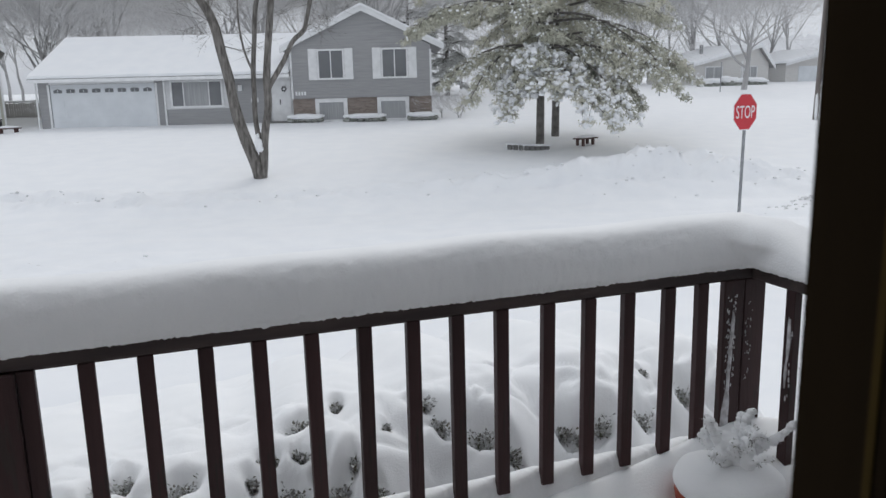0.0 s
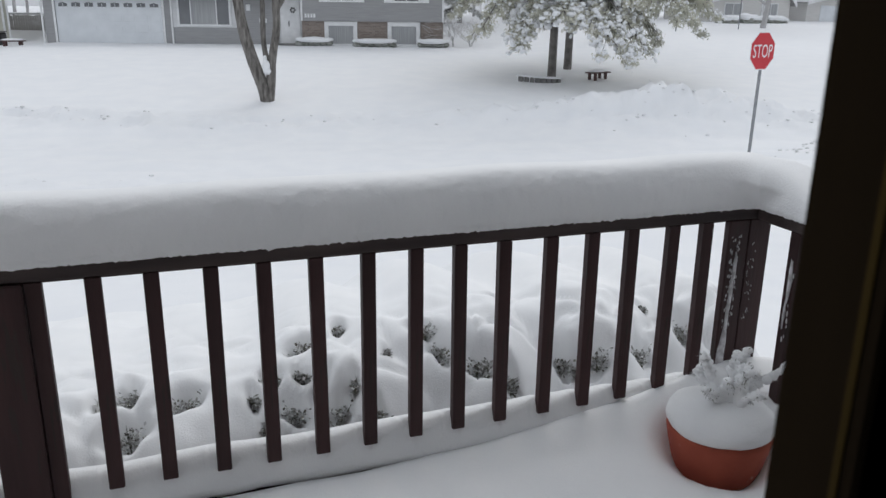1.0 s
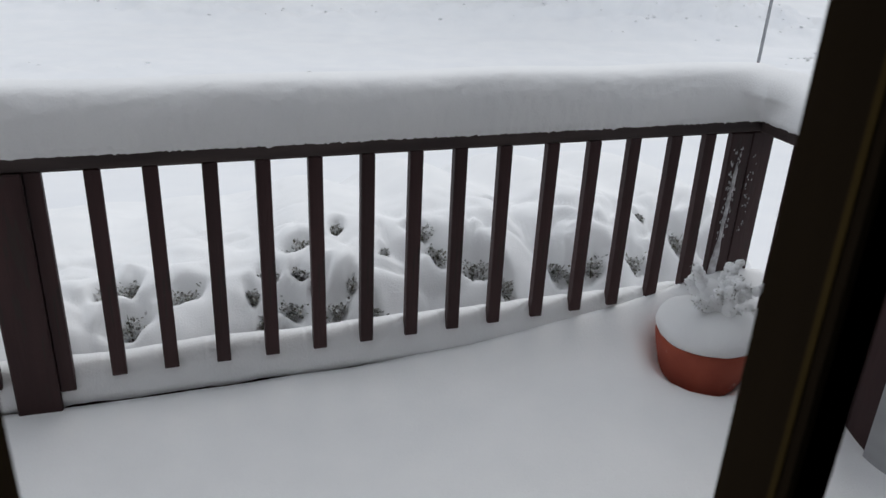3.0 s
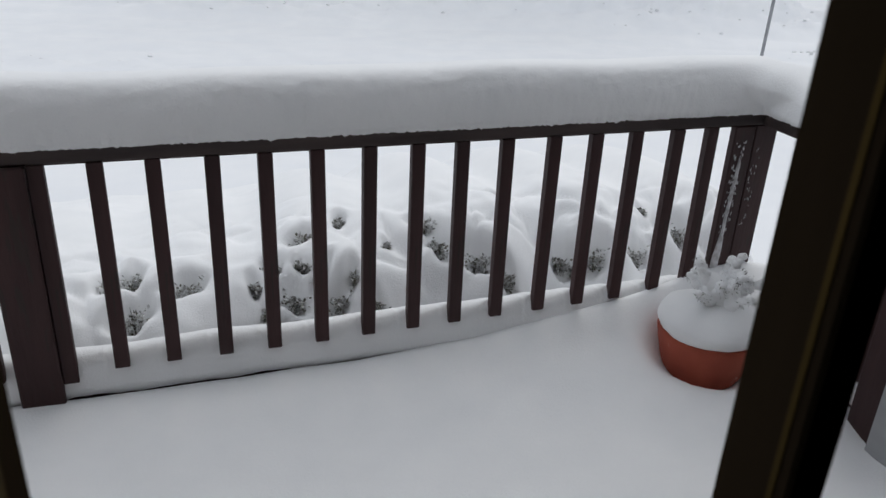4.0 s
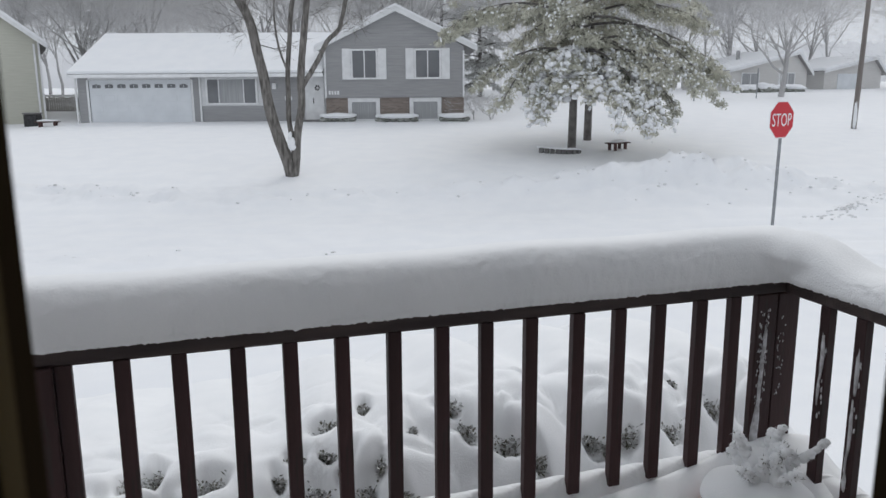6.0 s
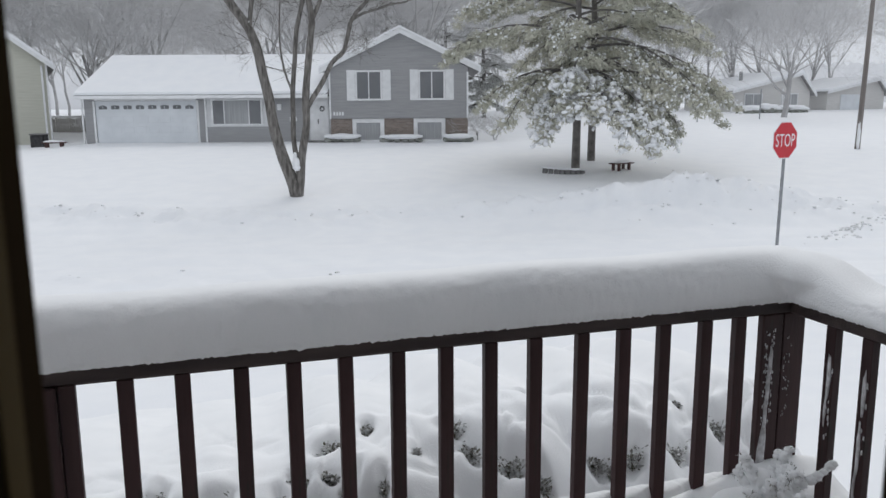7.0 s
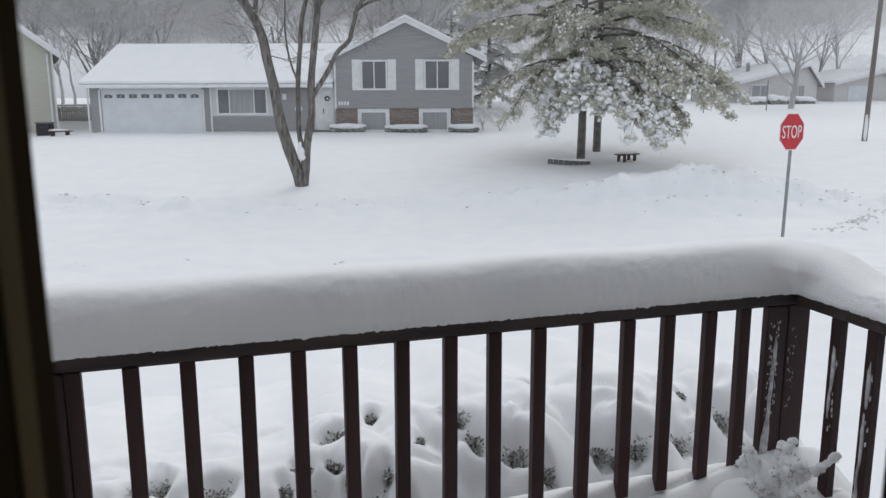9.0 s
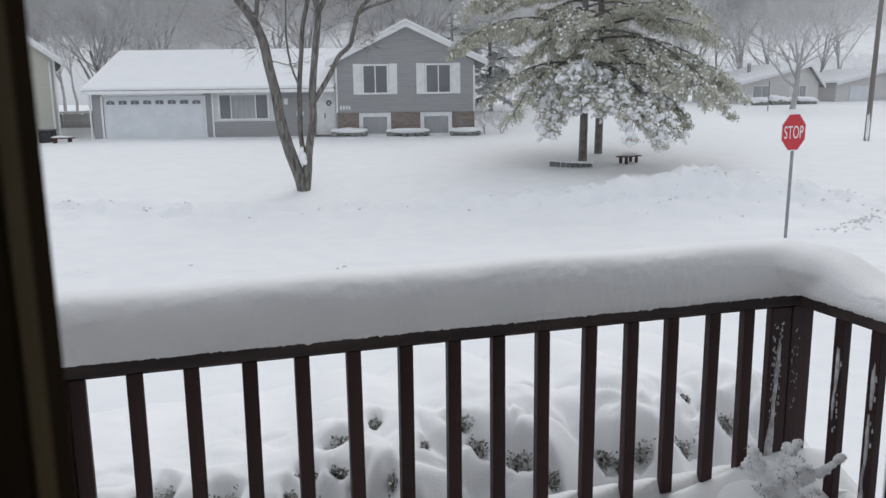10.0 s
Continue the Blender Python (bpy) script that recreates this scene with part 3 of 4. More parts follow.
    smooth(part("snow_load", join_lumps(caps, 21, 2, 0.32, 1.9, 0.8), SNOW_NEAR, plant, "clotted snow on the sprigs"))


snowy_plant()


# ---------------------------------------------------------------- shrubs below the porch
SHRUBS = ((-0.75, 0.78, 0.62, 0.72), (-0.15, 0.78, 0.50, 0.80), (0.38, 0.82, 0.50, 0.80), (0.88, 0.84, 0.46, 0.90), (1.38, 0.9, 0.46, 0.94), (1.92, 0.92, 0.46, 0.93), (2.45, 0.96, 0.46, 0.9))
# hollows where the snow has slipped: place and half width
HOLLOWS = ((0.07, 0.73, 0.055), (0.14, 0.77, 0.045), (0.31, 0.70, 0.05), (0.13, 0.62, 0.06), (0.66, 0.60, 0.05), (0.73, 0.79, 0.045), (0.81, 0.54, 0.05), (0.87, 0.86, 0.035),
           (0.87, 0.59, 0.03), (1.02, 0.72, 0.022), (1.22, 0.70, 0.045), (1.18, 0.79, 0.04), (1.36, 0.63, 0.055), (1.45, 0.56, 0.04), (1.71, 0.66, 0.04), (1.85, 0.62, 0.055),
           (2.06, 0.66, 0.05), (2.17, 0.84, 0.022), (1.76, 0.62, 0.035), (0.53, 0.66, 0.03), (2.3, 0.72, 0.05), (-0.3, 0.7, 0.05), (-0.55, 0.66, 0.05), (1.55, 0.95, 0.03),
           (0.60, 0.71, 0.032), (0.70, 0.67, 0.028), (0.76, 0.62, 0.036), (0.93, 0.52, 0.034), (0.62, 0.53, 0.03), (0.56, 0.58, 0.024))


def drape_z(x, y, hollows=True):
    s = 0.0
    for cx, cy, rx, h in SHRUBS:
        q = ((x - cx) / rx) ** 2 + ((y - cy) / (0.55 if y < cy else 1.9)) ** 2
        s += (h * math.exp(-0.9 * q ** 1.35)) ** 5
    z = -0.6 + s ** 0.2
    rim = max(0.0, -1.25 - x, x - 2.9, y - 3.6)
    z -= 0.9 * rim
    live = max(0.0, min(1.0, (z + 0.6) / 0.3)) * max(0.12, min(1.0, (1.3 - y) / 0.5))
    p = Vector((x, y, 0))
    z += live * (0.03 * noise.noise(p * 2.6) + 0.024 * noise.noise(p * 6.5 + Vector((4, 1, 0))) + 0.009 * noise.noise(p * 15))
    q = p * 4.3 + Vector((0.5 * noise.noise(p * 5), 0.5 * noise.noise(p * 5 + Vector((7, 7, 0))), 0))
    near = noise.voronoi(q)[0]
    crease = min(1.0, (near[1] - near[0]) * 2.4)
    patch = max(0.0, min(1.0, 0.55 + 1.6 * noise.noise(p * 2.1 + Vector((3, 8, 0)))))
    z += live * patch * 0.062 * (math.sqrt(crease + 0.02) - 0.6)
    if hollows:
        for hx, hy, w in HOLLOWS:
            th = 40 * hx + 23 * hy
            u, t = (x - hx) * math.cos(th) + (y - hy) * math.sin(th), (y - hy) * math.cos(th) - (x - hx) * math.sin(th)
            wob = 1 + 0.5 * noise.noise(p * 22)
            g = ((u / 1.3) ** 2 + (t / 0.62) ** 2) / (w * w) * wob
            if g < 14:
                z -= 1.55 * w * math.exp(-(g * 0.9) ** 1.6)
                b = ((x - hx) ** 2 + (y - hy - 1.7 * w) ** 2) / (w * w * 1.5)
                c = ((x - hx + 1.4 * w) ** 2 + (y - hy + 0.7 * w) ** 2) / (w * w * 1.5)
                z += 0.48 * w * math.exp(-b) + 0.26 * w * math.exp(-c)
    return z


xs = [-1.7 + 0.0135 * i for i in range(371)]
ys = [0.14 + 0.0125 * j for j in range(90)] + [1.265 + 0.05 * j for j in range(70)]
bv = [(x, y, drape_z(x, y)) for y in ys for x in xs]
w = len(xs)
bf = [(j * w + i, j * w + i + 1, (j + 1) * w + i + 1, (j + 1) * w + i) for j in range(len(ys) - 1) for i in range(w - 1)]
tagged(mesh_part("shrub_snow", bv, bf, SNOW_NEAR, smooth=True), "deep soft snow draped over the row of shrubs", "snow")


def shrub(cx, cy, rx, h, seed):
    r = random.Random(seed)
    ob = thing("shrub", pose(cx, cy, -0.62), "low evergreen shrub almost buried under draped snow", "shrub", "shrubs below the porch")
    verts, faces = [], []
    for k in range(7):
        a = k * 0.9 + r.random()
        tip = Vector((0.3 * rx * math.cos(a), 0.2 * math.sin(a), h * r.uniform(0.6, 0.8)))
        tube(verts, faces, [Vector((0, 0, -0.1)), tip * 0.5 + Vector((0, 0, 0.05)), tip], [0.015, 0.01, 0.004], 5)
    mesh_part("stems", verts, faces, BARK, ob)
    for hx, hy, w in HOLLOWS:
        if min(SHRUBS, key=lambda s: abs(s[0] - hx))[0] != cx:
            continue
        verts, faces = [], []
        base = Vector((hx - cx, hy - cy, drape_z(hx, hy) + 0.62))
        th = 40 * hx + 23 * hy
        for _ in range(170):
            u, t = r.gauss(0, 0.46), r.gauss(0, 0.24)
            p = base + Vector((u * math.cos(th) - t * math.sin(th), u * math.sin(th) + t * math.cos(th), r.uniform(-0.2, 1.05) + abs(u) * 0.5)) * w
            d = Vector((r.gauss(0, 0.7), r.gauss(-0.5, 0.6), r.gauss(0.5, 0.6))).normalized()
            side = d.cross(Vector((r.random(), r.random(), 1))).normalized() * 0.0052
            n = r.uniform(0.011, 0.025)
            b = len(verts)
            verts += [p, p + d * n * 0.5 + side, p + d * n, p + d * n * 0.5 - side]
            faces.append((b, b + 1, b + 2, b + 3))
        for _ in range(3):
            d = Vector((r.gauss(0, 0.5), r.gauss(-0.4, 0.4), 1)).normalized()
            tube(verts, faces, [base - Vector((0, 0, 0.03)), base + d * w * 0.7, base + d * w * r.uniform(1.2, 1.8)], [0.004, 0.003, 0.001], 4)
        tagged(mesh_part("sprig_tuft", verts, faces, NEEDLES_NEAR, ob, "dark green and brown sprigs showing in a hollow"), kind="stuff")
    return ob


for k, row in enumerate(SHRUBS):
    shrub(*row, 31 + k)


# ---------------------------------------------------------------- stop sign
SIGN_D = 16.5
sign = thing("stop_sign", far(7.22, SIGN_D, ground_z(7.22, SIGN_D), SIGN_TURN), "red octagonal stop sign on a galvanised post in snow", "stop sign")
SZ = 0.705 - ground_z(7.22, SIGN_D)
part("post", boxed(-0.032, 0.032, -0.02, 0.02, -0.3, SZ + 0.36, 0.004), STEEL, sign, "galvanised steel post", m=pose(0, 0.028, 0, 0, 1.0, 0))


def octagon(radius, y0, y1):
    return prism([(radius * math.cos(radians(22.5 + 45 * k)), radius * math.sin(radians(22.5 + 45 * k))) for k in range(8)], y0, y1)


OCT = 0.381 / math.cos(radians(22.5))
face = part("sign_face", octagon(OCT, -0.004, 0.0), SIGN_WHITE, sign, "white edged plate", m=pose(0, 0, SZ))
part("red_field", octagon(OCT - 0.022, -0.007, -0.0041), STOP_RED, face, "red reflective field")
text = bpy.data.curves.new("legend", "FONT")
text.body, text.align_x, text.align_y, text.size, text.extrude, text.space_character = "STOP", "CENTER", "CENTER", 0.36, 0.0015, 1.04
holder = bpy.data.objects.new("legend_curve", text)
scene.collection.objects.link(holder)
bpy.context.view_layer.update()
legend_mesh = bpy.data.meshes.new_from_object(holder.evaluated_get(bpy.context.evaluated_depsgraph_get()))
bpy.data.objects.remove(holder)
legend_mesh.materials.clear()
legend_mesh.materials.append(SIGN_WHITE)
xs = [v.co.x for v in legend_mesh.vertices]
fit_w = 0.60 / (max(xs) - min(xs))
ys = [v.co.y for v in legend_mesh.vertices]
fit_h = 0.262 / (max(ys) - min(ys))
legend_mesh.transform(Matrix.Translation((0, -0.0095, 0)) @ Matrix.Rotation(radians(90), 4, "X") @ Matrix.Diagonal((fit_w, fit_h, 1, 1)) @ Matrix.Translation((-(max(xs) + min(xs)) / 2, -(max(ys) + min(ys)) / 2, 0)))
legend = new("legend", legend_mesh)
legend.parent = face


# ---------------------------------------------------------------- trees
def limb_points(p, way, n, bend, r, up):
    pts = [p.copy()]
    for _ in range(4):
        way = (way + Vector((r.gauss(0, bend), r.gauss(0, bend), r.gauss(0, bend) + up))).normalized()
        p = p + way * (n / 4)
        pts.append(p.copy())
    return pts, way


def branch_out(r, verts, faces, twigs_v, twigs_f, p, way, n, radius, level, last, sides, fan=False):
    pts, way = limb_points(p, way, n, 0.10 + 0.05 * level, r, 0.05)
    radii = [radius * (1 - 0.16 * k) for k in range(5)]
    if level <= 1:
        tube(verts, faces, pts, radii, sides)
    else:
        tube(twigs_v, twigs_f, pts if level < last else pts[::2], radii if level < last else radii[::2], 3)
    if level == last:
        return
    count = (7, 7, 7, 6)[level] if last == 4 else (5, 6, 6, 5)[level]
    for k in range(count):
        f = r.uniform(0.35, 1.0) if level else r.uniform(0.3, 1.0)
        i = min(3, int(f * 4))
        at = pts[i].lerp(pts[i + 1], f * 4 - i)
        axis = (pts[i + 1] - pts[i]).normalized()
        out = Vector((r.gauss(0, 1), r.gauss(0, 1), r.gauss(0, 0.5))).normalized()
        out = (axis * r.uniform(0.7, 1.2) + out * r.uniform(0.5, 0.9)).normalized()
        branch_out(r, verts, faces, twigs_v, twigs_f, at, out, n * (r.uniform(0.72, 1.0) if fan and level < 2 else r.uniform(0.5, 0.72)), max(0.008 if fan else 0.004, radius * (1 - 0.16 * f * 4) * r.uniform(0.45, 0.62)), level + 1, last, max(4, sides - 2), fan)


def bare_tree(name, m, height, radius, seed, bark, twig, label, group, last=4):
    r = random.Random(seed)
    ob = thing(name, m, label, "tree", group)
    v, f, tv, tf = [], [], [], []
    branch_out(r, v, f, tv, tf, Vector((0, 0, -0.4)), Vector((r.gauss(0, 0.03), r.gauss(0, 0.03), 1)), height * 0.34, radius, 0, last, 7, True)
    mesh_part("trunk", v, f, bark, ob)
    mesh_part("crown", tv, tf, twig, ob, "bare twigs paled in colour for haze")
    return ob


WOOD = "bare trees behind the houses"
WOOD_LABEL = "tall bare deciduous tree, haze painted into its pale colour"
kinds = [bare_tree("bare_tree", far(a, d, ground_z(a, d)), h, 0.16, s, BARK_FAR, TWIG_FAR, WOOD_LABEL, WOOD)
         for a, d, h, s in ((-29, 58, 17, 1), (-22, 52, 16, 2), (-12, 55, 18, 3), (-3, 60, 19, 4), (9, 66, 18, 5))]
tr = random.Random(77)
for k in range(62):
    d = 52 + 38 * tr.random() ** 1.4
    a = tr.uniform(-0.72, 0.72) * d
    if a > 8:
        d = max(d, 82)
        a = tr.uniform(0.1, 0.72) * d
    s = tr.uniform(0.8, 1.25)
    copy_thing(kinds[k % 5], far(a, d, ground_z(a, d), tr.uniform(0, 360)) @ Matrix.Diagonal((s, s, s, 1)))


def path_tree():
    """The three-stemmed maple on the lawn across the road."""
    base = Vector((-4.25, 24.0, 0))
    z0 = ground_z(-4.25, 24.0)
    ob = thing("maple_tree", far(base.x, base.y, 0), "leafless three-stemmed maple with snow in its fork", "tree")
    stems = (
        (((-4.27, z0 - 0.3), (-4.34, -0.85), (-4.63, -0.1), (-4.87, 0.84), (-5.0, 1.75), (-5.13, 2.42), (-5.3, 3.2), (-5.55, 3.8), (-6.1, 4.6), (-6.8, 5.9), (-7.3, 7.4)), 0.2, 0.11),
        (((-4.2, -0.6), (-4.2, -0.2), (-4.33, 0.5), (-4.31, 1.2), (-4.31, 1.95), (-4.22, 2.9), (-4.1, 3.7), (-3.9, 4.6), (-3.7, 6.0), (-3.75, 7.4)), 0.085, 0.06),
        (((-4.22, z0 - 0.2), (-4.15, -0.75), (-4.05, 0.1), (-3.95, 0.9), (-3.88, 1.7), (-3.8, 2.6), (-3.66, 3.5), (-3.62, 4.1), (-3.85, 5.2), (-4.0, 6.6)), 0.14, 0.085),
        (((-3.93, 1.35), (-3.75, 1.6), (-3.4, 2.2), (-3.05, 2.75), (-2.72, 3.05), (-2.6, 3.5), (-2.42, 4.02), (-2.0, 4.5), (-1.3, 5.5), (-0.9, 6.6)), 0.085, 0.05),
        (((-2.45, 3.95), (-2.15, 4.12), (-1.7, 4.24), (-1.3, 4.36), (-0.9, 4.44), (-0.2, 4.75), (0.5, 5.2)), 0.05, 0.022),
        (((-3.63, 4.0), (-3.45, 4.35), (-3.2, 4.9), (-2.9, 5.8)), 0.085, 0.04),
        (((-5.5, 3.72), (-5.42, 4.3), (-5.35, 5.2), (-5.5, 6.4)), 0.09, 0.04),
        (((-4.31, 1.9), (-4.52, 2.5), (-4.62, 3.4), (-4.6, 4.5)), 0.04, 0.02),
    )
    r = random.Random(14)
    v, f, tv, tf, lying = [], [], [], [], []
    for k, (pts, r0, r1) in enumerate(stems):
        depth = (0, 0.1, -0.08, -0.1, -0.2, 0, 0.1, 0.1)[k]
        way = [Vector((a - base.x + r.gauss(0, 0.015), depth * min(1, i / 3) + r.gauss(0, 0.02), z)) for i, (a, z) in enumerate(pts)]
        n = len(way) - 1
        fine, radii = [], []
        for i in range(n):
            p0, p1, p2, p3 = way[max(i - 1, 0)], way[i], way[i + 1], way[min(i + 2, n)]
            for s in range(3):
                t = s / 3
                fine.append(0.5 * ((2 * p1) + (p2 - p0) * t + (2 * p0 - 5 * p1 + 4 * p2 - p3) * t * t + (3 * p1 - p0 - 3 * p2 + p3) * t ** 3))
                g = (i + t) / n
                radii.append((r0 + (r1 - r0) * g ** 0.7) * (1.25 if g < 0.02 and k in (0, 2) else 1) * (1 + 0.07 * r.gauss(0, 1) * 0.5))
        fine.append(way[-1])
        radii.append(r1)
        tube(v, f, fine, radii, 9)
        for i in range(4, len(fine) - 1, 2):
            if fine[i].z > 2.3 and r.random() < 0.8:
                out = Vector((r.gauss(0, 1), r.gauss(0, 0.8), r.uniform(-0.1, 0.9))).normalized()
                branch_out(r, v, f, tv, tf, fine[i], out, r.uniform(0.8, 1.9), radii[i] * r.uniform(0.09, 0.16), 2, 4, 4)
        for i in range(2, len(fine) - 1):
            lean = (fine[i + 1] - fine[i]).normalized()
            if abs(lean.x) > 0.3 and r.random() < 0.5:
                s = radii[i] * 0.5
                lying.append((fine[i] + Vector((0, -0.02, radii[i] * 0.8)), (s * 1.4, s, s * 0.5)))
    lying += [(Vector((0.03, -0.1, -0.34)), (0.13, 0.13, 0.12)), (Vector((0.02, -0.13, -0.2)), (0.1, 0.11, 0.17)), (Vector((-0.02, -0.11, -0.02)), (0.06, 0.08, 0.15)), (Vector((-0.05, -0.07, -0.16)), (0.07, 0.12, 0.15)), (Vector((0.42, 0.0, 1.55)), (0.06, 0.08, 0.09))]
    smooth(mesh_part("trunk", v, f, BARK, ob))
    tagged(mesh_part("twig_spray", tv, tf, BARK, ob, "fine bare twigs"), kind="stuff")
    tagged(smooth(part("fork_snow", join_lumps(lying, 9, 2, 0.25, 1.8, 0.8), SNOW, ob, "snow lodged in the forks")), kind="stuff")


path_tree()


def snow_bits(rows, seed, parent):
    """Many small uneven crumbs of snow in one mesh."""
    r = np.random.default_rng(seed)
    bm = bmesh.new()
    bmesh.ops.create_icosphere(bm, subdivisions=1, radius=1)
    ball = np.array([v.co[:] for v in bm.verts])
    tris = np.array([[v.index for v in f.verts] for f in bm.faces])
    bm.free()
    place, size = np.array([p[:] for p, _ in rows]), np.array([d for _, d in rows])
    verts = place[:, None] + ball[None] * size[:, None] * r.uniform(0.6, 1.35, (len(rows), len(ball), 1))
    faces = tris[None] + (np.arange(len(rows)) * len(ball))[:, None, None]
    return mesh_part("snow_load", verts.reshape(-1, 3).tolist(), faces.reshape(-1, 3).tolist(), SNOW, parent, "clumps of snow on the boughs", True)


def pine(m, height, spread, seed, label, trunk_r=0.2, lowest=0.9, tufts=1.0, needles=PINE_GREEN, facing=()):
    """Long boughs in loose tiers, hung with clumps of needles in bundles."""
    r = random.Random(seed)
    ob = thing("pine_tree", m, label, "tree")
    v, f, nv, nf, caps = [], [], [], [], []
    tube(v, f, [Vector((0.03 * math.sin(k), 0.02 * k % 0.05, -0.3 + (height + 0.3) * k / 8)) for k in range(9)], [trunk_r * (1 - 0.1 * k) for k in range(9)], 9)
    z, a = lowest, r.uniform(0, 6)

    def clump(c, way, size, snowy):
        for _ in range(int(40 * tufts)):
            d = (way * r.uniform(0.0, 0.9) + Vector((r.gauss(0, 0.6), r.gauss(0, 0.6), r.gauss(-0.45, 0.5)))).normalized()
            o = c + Vector((r.gauss(0, 0.3), r.gauss(0, 0.3), r.gauss(0, 0.16))) * size
            e = o + d * r.uniform(0.09, 0.18)
            side = d.cross(Vector((r.gauss(0, 1), r.gauss(0, 1), 0.3))).normalized() * 0.024
            b = len(nv)
            nv.extend((o - side, o + side, e))
            nf.append((b, b + 1, b + 2))
        if r.random() < snowy:
            # snow lies in fine drifts down the hanging sprays, thick on the laden boughs
            full = snowy > 1
            for q in range(int(14 * r.random() ** 1.6) if full else 4):
                w_ = r.uniform(0.04, 0.095) if full else r.uniform(0.022, 0.055)
                caps.append((c + way * (size * r.uniform(-0.6, 0.9)) + Vector((r.gauss(0, 0.3) * size, r.gauss(0, 0.3) * size, 0.12 * size + r.gauss(0, 0.08))), (w_ * r.uniform(0.7, 1.4), w_ * r.uniform(0.7, 1.4), w_ * r.uniform(0.6, 1.3))))

    front = list(facing)
    while z < height * 0.97 or front:
        a += 2.4 + r.gauss(0, 0.5)
        low_z, heavy = z, False
        if z >= height * 0.97:
            low_z, a = front.pop()
            heavy = True
        rel = (low_z - lowest) / (height - lowest)
        n = spread * (1 - max(0.0, rel) ** 1.7) ** 0.8 * r.uniform(0.6, 1.12) * (0.7 if rel < 0.1 and not heavy else 1.0) + 0.25
        if heavy:
            n = min(n, (low_z - 0.5) / 0.58) if a < -1.0 else n
        rise = 0.25 + 0.35 * rel + r.gauss(0, 0.1)
        droop = max(0.05, (0.43 - 0.33 * rel) * r.uniform(0.6, 1.25))
        droop *= 1.3 if heavy else 1.0
        pts = []
        for k in range(8):
            s = k / 7
            pts.append(Vector((math.cos(a + 0.15 * s) * n * s, math.sin(a + 0.15 * s) * n * s, low_z + n * (rise * s - droop * s * s * 1.3))))
        tube(v, f, pts, [0.06 * (1 - rel * 0.6) * (1 - 0.11 * k) for k in range(8)], 5)
        load = (0.8 if r.random() < 0.5 * (1.2 - 1.2 * rel) else 0.15) * SNOWY * 3
        load = (1.3 if -2.4 < a < -1.0 else 0.8) if heavy else load
        steps = int(9 * n / spread) + 3
        for k in range(steps):
            s = 0.3 + 0.7 * (k + r.random()) / steps
            i = min(6, int(s * 7))
            axis = (pts[i + 1] - pts[i]).normalized()
            at = pts[i].lerp(pts[i + 1], min(1.0, s * 7 - i))
            cross = axis.cross(Vector((0, 0, 1))).normalized()
            for way_side in (-1, 1):
                m_len = n * 0.34 * (1.2 - 0.75 * s) * r.uniform(0.4, 1.3)
                tip = at + (axis * 0.8 + cross * way_side * r.uniform(0.4, 1.0)).normalized() * m_len + Vector((0, 0, -0.4 * m_len + r.gauss(0, 0.08)))
                tube(v, f, [at, at.lerp(tip, 0.5) + Vector((0, 0, 0.04)), tip], [0.015, 0.011, 0.006], 3)
                way = (tip - at).normalized()
                for q in range(max(2, int(m_len / 0.2))):
                    g = 0.3 + 0.75 * r.random()
                    clump(at.lerp(tip, g), way, r.uniform(0.22, 0.4), load)
            if s > 0.75:
                clump(at, axis, 0.3, load)
        z += (0.138 + 0.05 * rel) * height / 9 * r.uniform(0.5, 1.5)
    mesh_part("trunk", v, f, PINE_BARK, ob, smooth=True)
    mesh_part("crown", nv, nf, needles, ob, "drooping olive green needles")
    tagged(snow_bits(caps, seed, ob), kind="stuff")
    return ob


SNOWY = 0.3
pine(far(5.05, 29, ground_z(5.05, 29)), 14, 4.4, 6, "broad pine with olive needles and snow-loaded drooping boughs", 0.16, 2.7, 0.95,
     facing=((2.6, -1.8), (2.8, -2.25), (2.8, -1.45), (3.3, -1.95), (3.5, -1.25), (4.2, -0.45), (4.5, -0.75), (3.6, -0.2), (3.4, -2.7), (3.1, -0.55), (3.3, -0.95)))
pine(far(6.0, 31, ground_z(6, 31)), 14.5, 3.6, 9, "pine with thin trunk standing behind a larger one", 0.16, 3.0, 0.6)

# ---------------------------------------------------------------- house across the road
Z0 = ground_z(-8, 40) - 0.15
house = thing("house", far(0, 40, 0), "grey split-level house with white trim and snowy roof", "house")
# garage wing
part("wall", boxed(-17.5, -16.98, 0, 0.2, Z0, 1.98), SIDING, house, "grey lap siding")
part("wall", boxed(-11.95, -11.5, 0, 0.2, Z0, 1.98), SIDING, house, "grey lap siding")
part("wall", boxed(-16.98, -11.95, 0, 0.2, 1.80, 1.98), TRIM, house, "white header board")
part("wall", boxed(-11.5, -8.3, -0.02, 0.18, 0.5, 1.98), SIDING_WHITE, house, "white boarded wall")
part("wall", boxed(-11.5, -8.3, -0.02, 0.18, Z0, 0.498), SIDING, house, "grey lap siding")
part("wall", boxed(-8.3, -6.4, 0.12, 0.3, Z0, 1.98), SIDING, house, "grey lap siding")
part("wall", boxed(-6.4, -5.28, 0.14, 0.3, Z0, 1.98), SIDING_WHITE, house, "white boarded wall")
part("wall", boxed(-17.5, -17.3, 0.2, 8, Z0, 1.98), SIDING, house, "grey lap siding")
part("wall", boxed(-17.5, -5.0, 8.0, 8.2, Z0, 1.98), SIDING, house, "grey lap siding")
for x in (-17.06, -11.93):
    part("corner_trim", boxed(x, x + 0.1, -0.035, -0.003, Z0, 1.8), TRIM, house)
